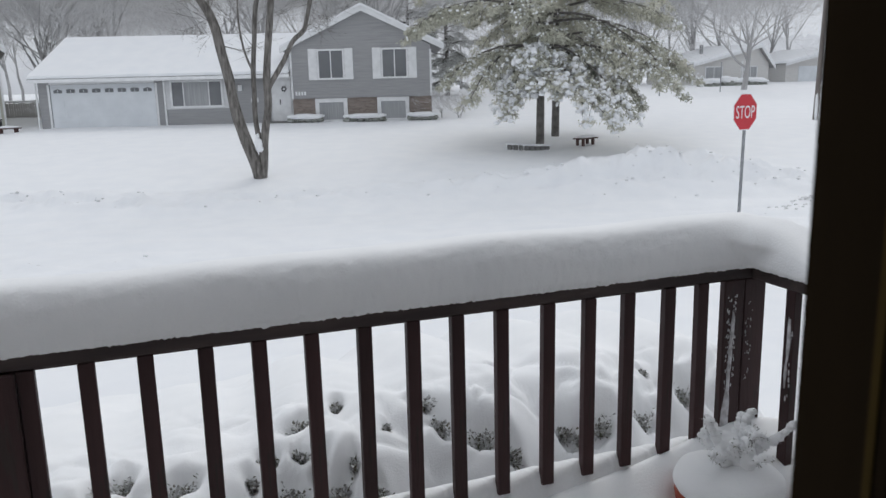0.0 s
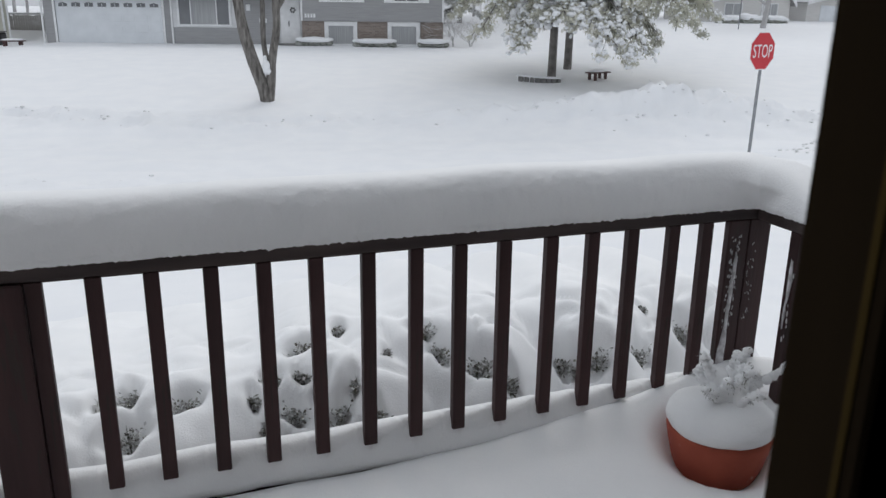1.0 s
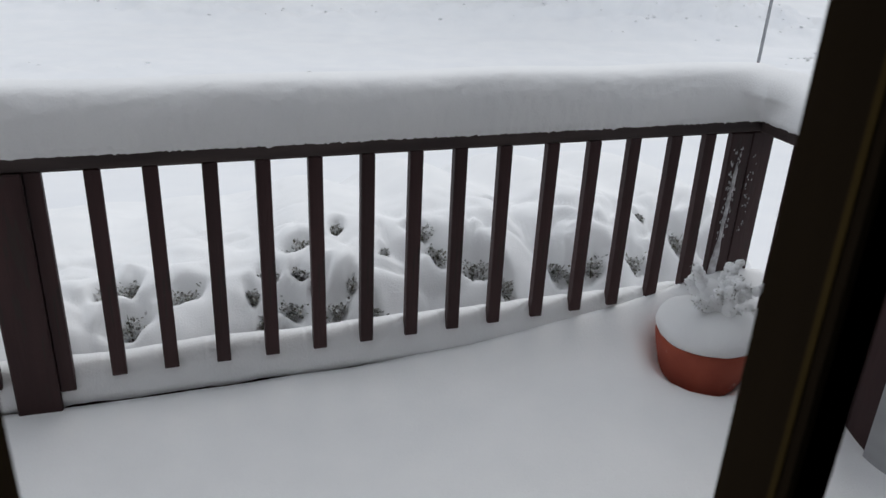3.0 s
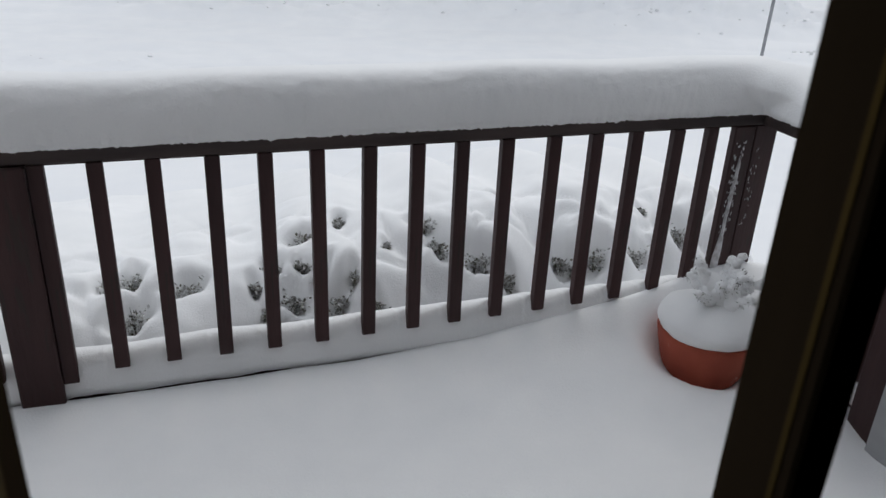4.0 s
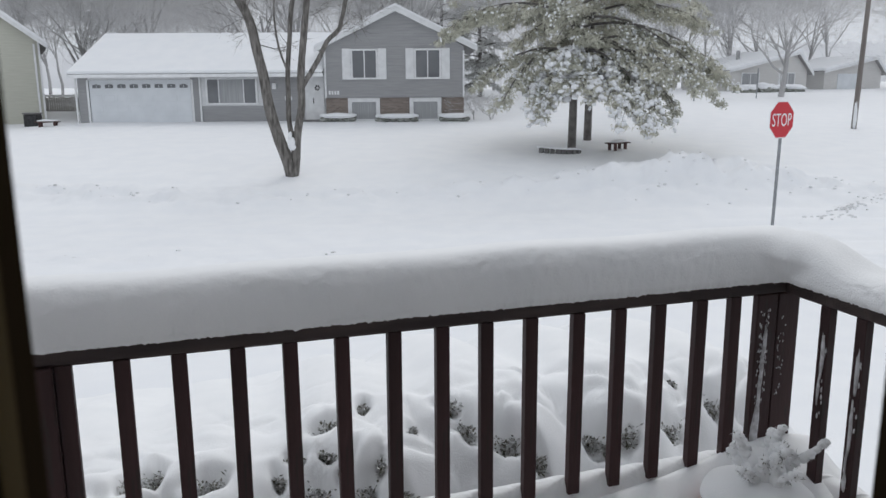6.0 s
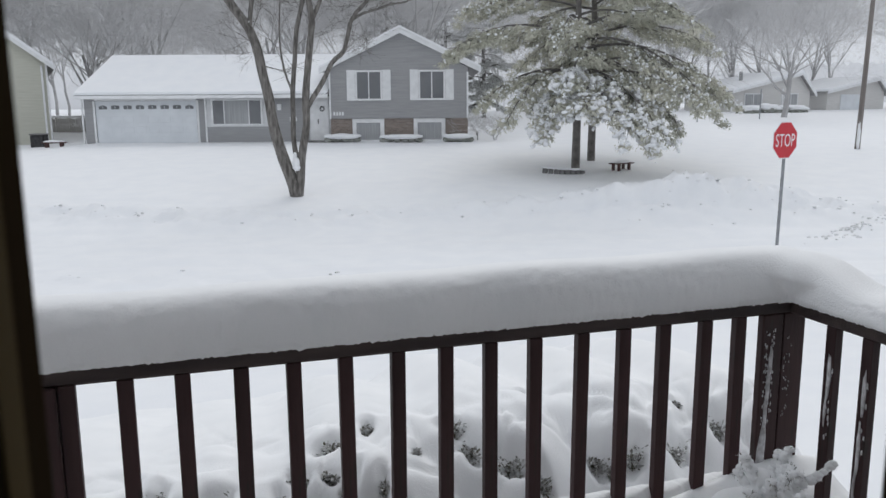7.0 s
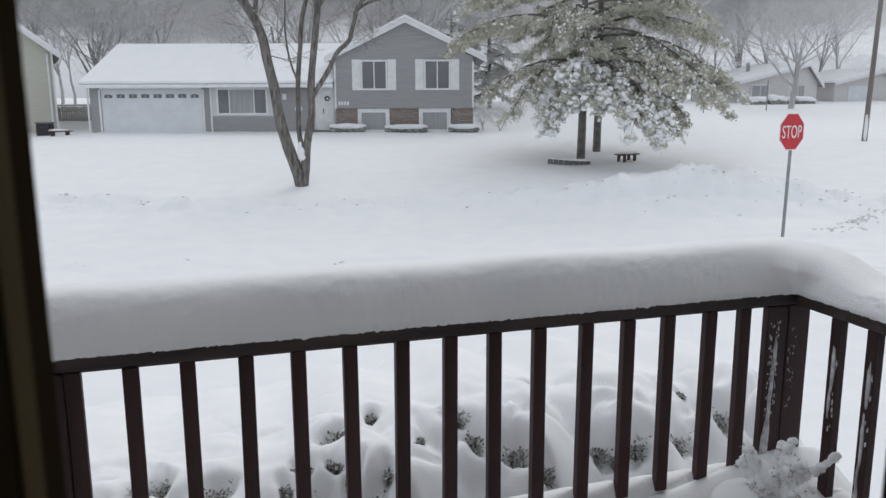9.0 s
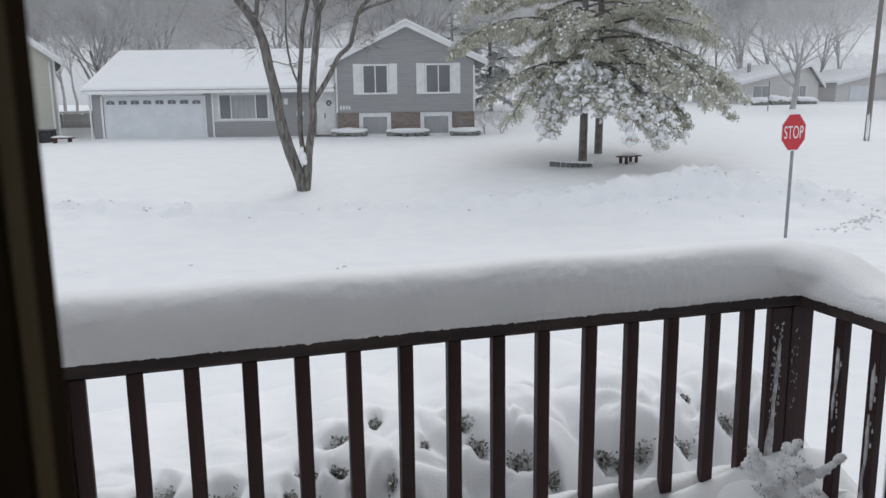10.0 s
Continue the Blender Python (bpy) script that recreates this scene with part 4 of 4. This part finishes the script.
for x in (-17.62, -11.52):
    part("downspout", boxed(x, x + 0.08, -0.10, -0.03, Z0, 1.95, 0.01), TRIM, house)
gdoor = part("garage_door", boxed(-16.95, -11.96, 0.03, 0.07, Z0, 1.79), GARAGE_PAINT, house, "white sectional garage door with a row of small lights")
for row in range(4):
    for col in range(8):
        x, z = -16.9 + col * 0.615, Z0 + 0.06 + row * 0.5
        if row < 3:
            part("panel", boxed(x + 0.06, x + 0.56, 0.026, 0.032, z + 0.08, z + 0.40, 0.008), GARAGE_PAINT, gdoor)
for col in range(8):
    x = -16.78 + col * 0.612
    light = part("door_light", boxed(x, x + 0.4, 0.012, 0.028, 1.40, 1.60), GLASS_DARK, gdoor, "small dark arched pane")
    part("arch", prism([(x - 0.02, 1.62), (x - 0.02, 1.53 if col in (0, 7) else 1.57), (x + 0.2, 1.60), (x + 0.42, 1.53 if col in (0, 7) else 1.57), (x + 0.42, 1.62)], 0.004, 0.011), GARAGE_PAINT, light)
    part("glazing_bar", boxed(x + 0.19, x + 0.21, 0.004, 0.011, 1.41, 1.56), GARAGE_PAINT, light)


def window(parent, x0, x1, z0, z1, y, panes, mats, rim=0.09):
    ob = part("window", boxed(x0 + rim, x1 - rim, y + 0.02, y + 0.05, z0 + rim, z1 - rim), METAL_DARK, parent)
    for a, b, c, d in ((x0, x1, z1 - rim, z1), (x0 - 0.03, x1 + 0.03, z0, z0 + rim), (x0, x0 + rim, z0 + rim, z1 - rim), (x1 - rim, x1, z0 + rim, z1 - rim)):
        part("window_frame", boxed(a, b, y - 0.05, y + 0.02, c, d, 0.006), TRIM, ob)
    w = (x1 - x0 - 2 * rim)
    at = x0 + rim
    for k, share in enumerate(panes):
        part("pane", boxed(at + 0.01, at + w * share - 0.01, y - 0.005, y + 0.015, z0 + rim, z1 - rim), mats[k], ob)
        if k:
            part("mullion", boxed(at - 0.025, at + 0.025, y - 0.03, y - 0.006, z0 + rim, z1 - rim), TRIM, ob)
        at += w * share
    return ob


window(house, -11.2, -8.66, 0.56, 1.88, -0.045, (0.23, 0.52, 0.25), (GLASS_DARK, CURTAIN_HAZE, GLASS_DARK))
front_door = part("entry_door", boxed(-6.32, -5.4, 0.09, 0.137, Z0 + 0.15, 1.9), TRIM, house, "white entry doors with dark handle")
part("wreath", join_lumps([(Vector((-5.72 + 0.1 * math.cos(k), 0.07, 1.35 + 0.1 * math.sin(k))), (0.05, 0.03, 0.05)) for k in range(6)], 3, 1, 0.3, 1.6, 0.9), METAL_DARK, front_door, "small dark wreath")
part("handle", boxed(-5.95, -5.91, 0.05, 0.089, 0.6, 0.85), METAL_DARK, front_door)
part("wall_sign", boxed(-7.35, -7.0, 0.08, 0.118, 0.75, 0.95), TRIM, house, "small white plaque")
part("wall_lantern", boxed(-7.95, -7.75, 0.02, 0.118, 1.3, 1.6, 0.02), TRIM, house, "white lantern capped with snow")
part("doorstep", boxed(-6.5, -5.3, -0.6, 0.08, Z0, Z0 + 0.2), GREY_STONE, house, "low stone doorstep")
# upper block under the gable
GL, GR, PEAK_X = -5.28, 1.53, -1.78
gable = [(GL, 0.86), (GR, 0.86), (GR, 3.3), (PEAK_X, 5.02), (GL, 3.3)]
part("gable_wall", prism(gable, -0.25, 0.0), SIDING, house, "grey lap siding")
part("wall", boxed(GR - 0.2, GR, 0.0, 8, Z0, 3.1), SIDING, house, "grey lap siding")
part("wall", boxed(GL, GL + 0.2, 0.0, 8, Z0, 3.1), SIDING, house, "grey lap siding")
part("wall", boxed(GL, GR, 8.0, 8.2, Z0, 3.1), SIDING, house, "grey lap siding")
for a, b in ((GL, -4.21), (-2.62, -1.17), (0.44, GR)):
    part("brick_wall", boxed(a, b, -0.15, 0.05, Z0, 0.858), BRICK, house, "brown brick basement wall")
for x in (GL - 0.03, GR - 0.06):
    part("corner_trim", boxed(x, x + 0.09, -0.29, -0.253, 0.86, 3.1), TRIM, house)
for x0 in (-4.0, -0.9):
    window(house, x0, x0 + 1.32, 1.74, 3.2, -0.27, (0.5, 0.5), (GLASS_DARK, GLASS_DARK))
    for s in (x0 - 0.42, x0 + 1.33):
        sh = part("shutter", boxed(s, s + 0.41, -0.305, -0.253, 1.74, 3.22, 0.006), TRIM, house, "white louvred shutter")
        for k in range(12):
            part("slat", boxed(s + 0.06, s + 0.35, -0.315, -0.306, 1.84 + k * 0.11, 1.9 + k * 0.11), TRIM, sh)
# basement panes: brightness of reflected snow put into a pale colour
for x0 in (-4.2, -1.16):
    window(house, x0, x0 + 1.58, Z0 + 0.02, 0.85, -0.16, (1.0,), (CURTAIN_HAZE,), 0.2)
for k in range(4):
    part("number_bar", boxed(-5.12 + 0.14 * k, -5.03 + 0.14 * k, -0.27, -0.252, 1.02, 1.2), TRIM, house, "pale numeral bar")


def roof_slab(name, parent, p0, p1, q1, q0, thick, material, label=""):
    """A slab between two slopes' edges: p0-p1 the lower edge, q0-q1 the upper."""
    bm = bmesh.new()
    low = [bm.verts.new(p) for p in (p0, p1, q1, q0)]
    top = [bm.verts.new(Vector(p) + Vector((0, 0, thick))) for p in (p0, p1, q1, q0)]
    bm.faces.new(low[::-1])
    bm.faces.new(top)
    for i in range(4):
        j = (i + 1) % 4
        bm.faces.new((low[i], low[j], top[j], top[i]))
    bmesh.ops.recalc_face_normals(bm, faces=bm.faces)
    if material == SNOW:
        bmesh.ops.bevel(bm, geom=[e for e in bm.edges], offset=thick * 0.4, segments=2, affect="EDGES")
    return part(name, bm, material, parent, label)


EL, EZ, RZ, RD = -17.72, 1.93, 4.02, 4.0
roof_slab("roof", house, (EL, -0.6, EZ), (-5.33, -0.6, EZ), (-5.33, RD, RZ), (EL, RD, RZ), 0.12, SHINGLE, "shingled garage roof")
roof_slab("roof", house, (EL, 8.6, EZ), (-5.33, 8.6, EZ), (-5.33, RD, RZ), (EL, RD, RZ), 0.12, SHINGLE, "shingled garage roof")
part("fascia", boxed(EL, GL - 0.05, -0.672, -0.603, EZ - 0.04, EZ + 0.13), TRIM, house)
roof_slab("roof_snow", house, (EL - 0.02, -0.66, EZ + 0.125), (-5.33, -0.66, EZ + 0.125), (-5.33, RD, RZ + 0.125), (EL + 0.2, RD, RZ + 0.125), 0.14, SNOW, "smooth snow on the roof")
roof_slab("roof_snow", house, (EL - 0.02, 8.66, EZ + 0.125), (-5.33, 8.66, EZ + 0.125), (-5.33, RD, RZ + 0.125), (EL + 0.2, RD, RZ + 0.125), 0.14, SNOW, "smooth snow on the roof")
TIP, TIPZ, TOPZ = 3.95, 3.05, 4.94
for s in (-1, 1):
    x = PEAK_X + s * TIP
    bm = prism([(x, TIPZ), (PEAK_X, TOPZ), (PEAK_X, TOPZ + 0.24), (x, TIPZ + 0.24)], -0.62, -0.56)
    part("barge_board", bm, TRIM, house)
    part("soffit", prism([(x, TIPZ + 0.01), (PEAK_X, TOPZ + 0.01), (PEAK_X, TOPZ + 0.095), (x, TIPZ + 0.095)], -0.557, -0.253), TRIM, house)
    part("roof", prism([(x, TIPZ + 0.1), (PEAK_X, TOPZ + 0.1), (PEAK_X, TOPZ + 0.22), (x, TIPZ + 0.22)], -0.558, 8.6), SHINGLE, house, "shingled gable roof")
    part("roof_snow", prism([(x - s * 0.0, TIPZ + 0.23), (PEAK_X, TOPZ + 0.25), (PEAK_X, TOPZ + 0.36), (x - s * 0.02, TIPZ + 0.33)], -0.65, 8.65), SNOW, house, "snow on the gable roof")
part("vent_pipe", boxed(0.2, 0.36, 2.5, 2.66, 4.1, 4.6, 0.02), METAL_DARK, house)

# snow-capped low hedges at the foot of the gable wall
for a, b in ((-5.5, -3.8), (-2.8, -0.75), (0.35, 1.75)):
    hedge = thing("hedge", far((a + b) / 2, 39.3, ground_z((a + b) / 2, 39.3)), "low clipped hedge capped with snow under the windows", "hedge", "hedges under the windows")
    hr = random.Random(int(a * 10))
    part("foliage", join_lumps([(Vector((a + (b - a) * (k + 0.5) / 6 - (a + b) / 2, 0, 0.12)), (0.2, 0.22, 0.13)) for k in range(6)], hr.random() * 9, 2, 0.4, 3, 0.9), HEDGE_HAZE, hedge)
    smooth(part("snow_cap", join_lumps([(Vector((0, -0.05, 0.27)), ((b - a) / 2 * 1.02, 0.36, 0.15))] + [(Vector((a + (b - a) * (k + 0.5) / 5 - (a + b) / 2, 0, 0.29)), (0.25, 0.3, 0.1)) for k in range(5)], 4 + a, 2, 0.2, 1.5, 0.7), SNOW, hedge))


# ---------------------------------------------------------------- beyond and beside the house
def gabled_house(m, w, d, eave, peak, wall_mat, label, deep=0.4, ridge=0.5):
    """A plain gabled house, its gable end towards -y, base at the local origin."""
    ob = thing("house", m, label, "house")
    part("gable_wall", prism([(0, -0.8), (w, -0.8), (w, eave), (w * ridge, peak), (0, eave)], 0, 0.2), wall_mat, ob)
    part("gable_wall", prism([(0, -0.8), (w, -0.8), (w, eave), (w * ridge, peak), (0, eave)], d - 0.2, d), wall_mat, ob)
    part("wall", boxed(0, 0.2, 0.2, d - 0.2, -0.8, eave), wall_mat, ob)
    part("wall", boxed(w - 0.2, w, 0.2, d - 0.2, -0.8, eave), wall_mat, ob)
    top, mid = peak + 0.05, w * ridge
    for s in (-1, 1):
        half = mid if s < 0 else w - mid
        x = mid + s * (half + deep)
        low = top - (peak - eave) * (half + deep) / half
        part("barge_board", prism([(x, low - 0.12), (mid, top - 0.12), (mid, top + 0.1), (x, low + 0.1)], -0.46, -0.405), TRIM, ob)
        part("roof", prism([(x, low), (mid, top), (mid, top + 0.1), (x, low + 0.1)], -0.4, d + 0.4), SHINGLE, ob)
        part("roof_snow", prism([(x, low + 0.105), (mid, top + 0.105), (mid, top + 0.33), (x - s * 0.06, low + 0.3)], -0.47, d + 0.45), SNOW, ob, "smooth snow on the roof")
    return ob


# beige neighbour by the garage
nz = ground_z(-22, 44)
nb = gabled_house(far(-21.1, 44, nz, 27) @ pose(-10, 0, 0), 10.0, 11, 4.3, 8.1, SIDING_BEIGE, "beige sided house with white roof edge")
part("corner_trim", boxed(9.93, 10.03, -0.03, -0.003, 0, 4.3), TRIM, nb)
part("downspout", boxed(9.7, 9.8, -0.1, -0.032, 0, 4.2), TRIM, nb)

bins = thing("garbage_bin", far(-20.6, 41.5, ground_z(-20.6, 41.5)), "dark wheeled bin dusted with snow beside the house", "bin")
part("body", boxed(-0.35, 0.35, -0.3, 0.3, -0.1, 0.62, 0.04), METAL_DARK, bins)
part("lid", boxed(-0.38, 0.38, -0.33, 0.33, 0.625, 0.7, 0.02), GREY_STONE, bins)


def bench(m, length, label):
    ob = thing("bench", m, label, "bench", "red garden benches")
    for k in range(3):
        part("seat_board", boxed(-length / 2, length / 2, -0.2 + k * 0.14, -0.08 + k * 0.14, 0.40, 0.44, 0.008), RED_WOOD, ob)
    for x in (-length / 2 + 0.15, length / 2 - 0.25):
        for y in (-0.16, 0.1):
            part("leg", boxed(x, x + 0.1, y, y + 0.08, -0.25, 0.398, 0.008), RED_WOOD, ob)
    smooth(part("seat_snow", lump((length / 2 * 0.95, 0.2, 0.07), 3.3, 3, 0.15, 1.6, 0.5), SNOW, ob, "low pad of snow", m=pose(0, 0, 0.475)))
    return ob


bench(far(-18.9, 39.5, ground_z(-18.9, 39.5) - 0.2, 6), 1.1, "red wooden garden bench half sunk in snow by the garage")
bench(far(6.6, 28.4, ground_z(6.6, 28.4) - 0.18, 38), 0.95, "red-brown wooden bench with snow on its seat under the pine")

edging = thing("garden_edging", far(4.4, 27.6, ground_z(4.4, 27.6)), "curved edging of dark blocks round the pine, capped with snow", "edging")
stone = boxed(-0.08, 0.08, -0.08, 0.08, -0.2, 0.15, 0.02)
first_stone = part("block", stone, GREY_STONE, edging, m=pose(-0.6, 0.3, 0.05, 0, 0, -25))
for k in range(1, 8):
    b = new("block", first_stone.data)
    x = -0.6 + k * 0.18
    b.parent, b.matrix_basis = edging, pose(x, 0.3 - 0.35 * math.sin(k / 7 * 2.4), 0.05 - 0.01 * k, 0, 0, -25 + 9 * k)
smooth(part("edging_snow", join_lumps([(Vector((-0.6 + k * 0.18, 0.32 - 0.35 * math.sin(k / 7 * 2.4), 0.21 - 0.01 * k)), (0.17, 0.12, 0.05)) for k in range(8)], 6, 2, 0.2, 1.5, 0.6), SNOW, edging, "snow on the blocks"))

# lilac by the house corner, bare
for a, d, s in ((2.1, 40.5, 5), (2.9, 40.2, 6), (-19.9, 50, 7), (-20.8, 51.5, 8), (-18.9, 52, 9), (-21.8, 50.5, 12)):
    bare_tree("bare_shrub", far(a, d, ground_z(a, d)) @ Matrix.Diagonal((1.4, 1.4, 1, 1)), 2.6, 0.035, s, BARK_FAR, TWIG_FAR, "thin leafless shrub beside the house, paled in colour for haze", "bare shrubs", 3)

# fence in the gap beside the garage
fence = thing("wooden_fence", far(-21.0, 54, ground_z(-21, 54) - 0.75), "weathered board fence dusted with snow between the houses", "fence")
fr = random.Random(2)
plank = boxed(-0.068, 0.068, 0, 0.02, 0, 1.7, 0.004)
fp = part("board", plank, FENCE_WOOD, fence, m=pose(-5, 0, 0))
for k in range(1, 60):
    b = new("board", fp.data)
    b.parent, b.matrix_basis = fence, pose(-5 + k * 0.15, fr.uniform(-0.01, 0.01), fr.uniform(-0.05, 0.05))
for z in (0.4, 1.35):
    part("fence_rail", boxed(-5.1, 3.9, 0.032, 0.07, z, z + 0.09), FENCE_WOOD, fence)
smooth(part("fence_snow", lump((4.5, 0.09, 0.12), 2.2, 3, 0.2, 9, 0.4), SNOW, fence, "line of snow on the fence", m=pose(-0.6, 0.02, 1.76)))

# spruces behind the house
SNOWY = 0.25
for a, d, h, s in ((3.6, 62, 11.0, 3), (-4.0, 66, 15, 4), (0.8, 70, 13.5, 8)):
    pine(far(a, d, ground_z(a, d)), h, 2.6, s, "dense evergreen behind the house, haze in its needle colour", 0.2, 1.0, 0.5, HAZE_GREEN)

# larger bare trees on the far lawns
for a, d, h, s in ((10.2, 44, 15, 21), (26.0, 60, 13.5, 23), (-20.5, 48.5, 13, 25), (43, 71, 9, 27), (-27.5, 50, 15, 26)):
    bare_tree("bare_tree", far(a, d, ground_z(a, d)), h, 0.24, s, BARK_FAR, TWIG_FAR, "leafless lawn tree with spreading limbs, haze in its pale colour", "lawn trees")

# two low houses over the side street
h1 = gabled_house(far(25.8, 70, ground_z(28, 70), 20), 8.6, 6.5, 1.75, 3.25, SIDING_FAR, "low tan house with broad snowy roof", ridge=0.84)
part("flue", boxed(3.3, 3.55, 3.0, 3.25, 2.3, 3.6, 0.02), FAR_METAL, h1)
# far panes take the same pale colour, standing for haze
window(h1, 1.2, 3.2, 0.5, 1.6, -0.04, (0.5, 0.5), (CURTAIN_HAZE, CURTAIN_HAZE))
window(h1, 5.6, 7.2, 0.5, 1.6, -0.04, (0.5, 0.5), (CURTAIN_HAZE, CURTAIN_HAZE))
part("porch_post", boxed(4.6, 4.72, -0.9, -0.78, -0.4, 2.0), TRIM, h1)
h2 = gabled_house(far(36.0, 74, ground_z(38, 74), 20), 7.0, 6, 1.6, 2.75, SIDING_FAR, "low tan garage house with snowy roof", ridge=0.84)
part("garage_door", boxed(1.6, 4.6, -0.06, -0.003, -0.3, 1.4), GARAGE_PAINT, h2)
hb_rng = random.Random(12)
for k in range(7):
    a, d = 26.0 + k * 0.95 + hb_rng.uniform(-0.25, 0.25), 67.5 + 0.25 * k + hb_rng.uniform(-0.4, 0.4)
    s = hb_rng.uniform(0.75, 1.3)
    hb = thing("hedge", far(a, d, ground_z(a, d)) @ Matrix.Diagonal((s * 1.3, s, s * hb_rng.uniform(0.7, 1.1), 1)), "rounded foundation shrub capped with snow", "hedge", "foundation shrubs")
    part("foliage", lump((0.5, 0.42, 0.4), k + 0.3, 2, 0.5, 2.4, 0.9), HEDGE_HAZE, hb, m=pose(0, 0, 0.2))
    smooth(part("snow_cap", lump((0.5, 0.5, 0.3), k + 4.3, 3, 0.4, 1.6, 0.6), SNOW, hb, m=pose(0, 0, 0.45)))

# utility pole
pole = thing("utility_pole", far(18.0, 34, ground_z(18, 34)), "leaning weathered utility pole with snow plastered on its base", "pole")
pv, pf = [], []
tube(pv, pf, [Vector((0.002 * k, 0, -0.4 + 1.25 * k)) for k in range(9)], [0.115 - 0.005 * k for k in range(9)], 10)
lean = mesh_part("shaft", pv, pf, POLE_WOOD, pole, smooth=True)
lean.matrix_basis = pose(0, 0, 0, 0, 1.2, 0)
smooth(part("plastered_snow", lump((0.07, 0.05, 0.6), 3.1, 3, 0.3, 2.0), SNOW, pole, m=pose(-0.05, -0.13, 0.5)))

# marker posts far down the side street
for a, d, h in ((17.9, 55, 2.6), (23.4, 58, 2.1)):
    mk = thing("marker_post", far(a, d, ground_z(a, d)), "thin metal marker post standing in snow", "post", "marker posts")
    part("rod", boxed(-0.03, 0.03, -0.03, 0.03, -0.3, h), STEEL, mk)

# snowed-in parked car
car = thing("parked_car", far(38.2, 62, ground_z(38.2, 62), -30), "dark parked car buried under snow", "car")
part("body", boxed(-2.1, 2.1, -0.85, 0.85, 0.25, 0.85, 0.12), CAR_PAINT, car)
part("cabin", prism([(-1.3, 0.85), (-0.8, 1.35), (0.7, 1.35), (1.3, 0.85)], -0.72, 0.72), GLASS_DARK, car)
for x in (-1.35, 1.35):
    for y in (-0.86, 0.7):
        wv = bmesh.new()
        bmesh.ops.create_cone(wv, cap_ends=True, segments=18, radius1=0.32, radius2=0.32, depth=0.18, matrix=Matrix.Translation((x, y + 0.08, 0.3)) @ Matrix.Rotation(radians(90), 4, "X"))
        part("wheel", wv, RUBBER, car)
smooth(part("snow_cover", join_lumps([(Vector((0, 0, 1.4)), (1.0, 0.8, 0.25)), (Vector((-1.5, 0, 0.9)), (0.7, 0.85, 0.2)), (Vector((1.55, 0, 0.9)), (0.65, 0.85, 0.2))], 5, 3, 0.15, 1.5, 0.6), SNOW, car, "thick snow on roof and bonnet"))

# deep woods behind everything: hundreds of bare crowns, one behind the other
def far_woods():
    r = random.Random(91)
    moulds = []
    for k in range(6):
        v, f = [], []
        branch_out(r, v, f, v, f, Vector((0, 0, -0.5)), Vector((r.gauss(0, 0.05), r.gauss(0, 0.05), 1)), 6.2, 0.12, 0, 3, 5, True)
        moulds.append((np.array([tuple(p) for p in v]), f))
    verts, faces, at = [], [], 0
    for k in range(150):
        d = r.uniform(74, 150)
        a = r.uniform(-0.8, 0.85) * d
        if a > 10:
            d += 30
            if k % 2:
                continue
        v, f = moulds[k % 6]
        s, t = r.uniform(0.75, 1.15), r.uniform(0, 6.28)
        turn = np.array([[math.cos(t), math.sin(t), 0], [-math.sin(t), math.cos(t), 0], [0, 0, 1]]) * s
        verts.append(v @ turn + (a, d, ground_z(a, d)))
        faces += [tuple(i + at for i in face) for face in f]
        at += len(v)
    # near-white twig colour stands for the haze at this distance
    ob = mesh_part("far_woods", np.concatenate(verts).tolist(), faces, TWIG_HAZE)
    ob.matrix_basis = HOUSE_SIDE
    return tagged(ob, "deep bare woods, blowing-snow haze painted as near-white twigs", "woods", kind="stuff")


far_woods()

# distance: a line of woods, the blowing-snow haze painted in as pale grey
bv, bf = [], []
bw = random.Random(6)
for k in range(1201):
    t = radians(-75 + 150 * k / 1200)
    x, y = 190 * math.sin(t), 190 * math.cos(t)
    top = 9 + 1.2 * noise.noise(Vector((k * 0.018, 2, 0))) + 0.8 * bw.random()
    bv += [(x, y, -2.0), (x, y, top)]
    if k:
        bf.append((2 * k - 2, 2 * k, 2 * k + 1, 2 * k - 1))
# almost white base colour carries the haze
WOODS = surface("haze_painted_woods", (0.8, 0.8, 0.81), (0.9, 0.905, 0.915), 0.2, 1.0, bump=0.0, stretch=(1, 1, 0.4))
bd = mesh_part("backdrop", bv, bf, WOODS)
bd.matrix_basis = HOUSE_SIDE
tagged(bd, "distant woods strip, blowing-snow haze painted as pale colour", "backdrop", kind="structure")
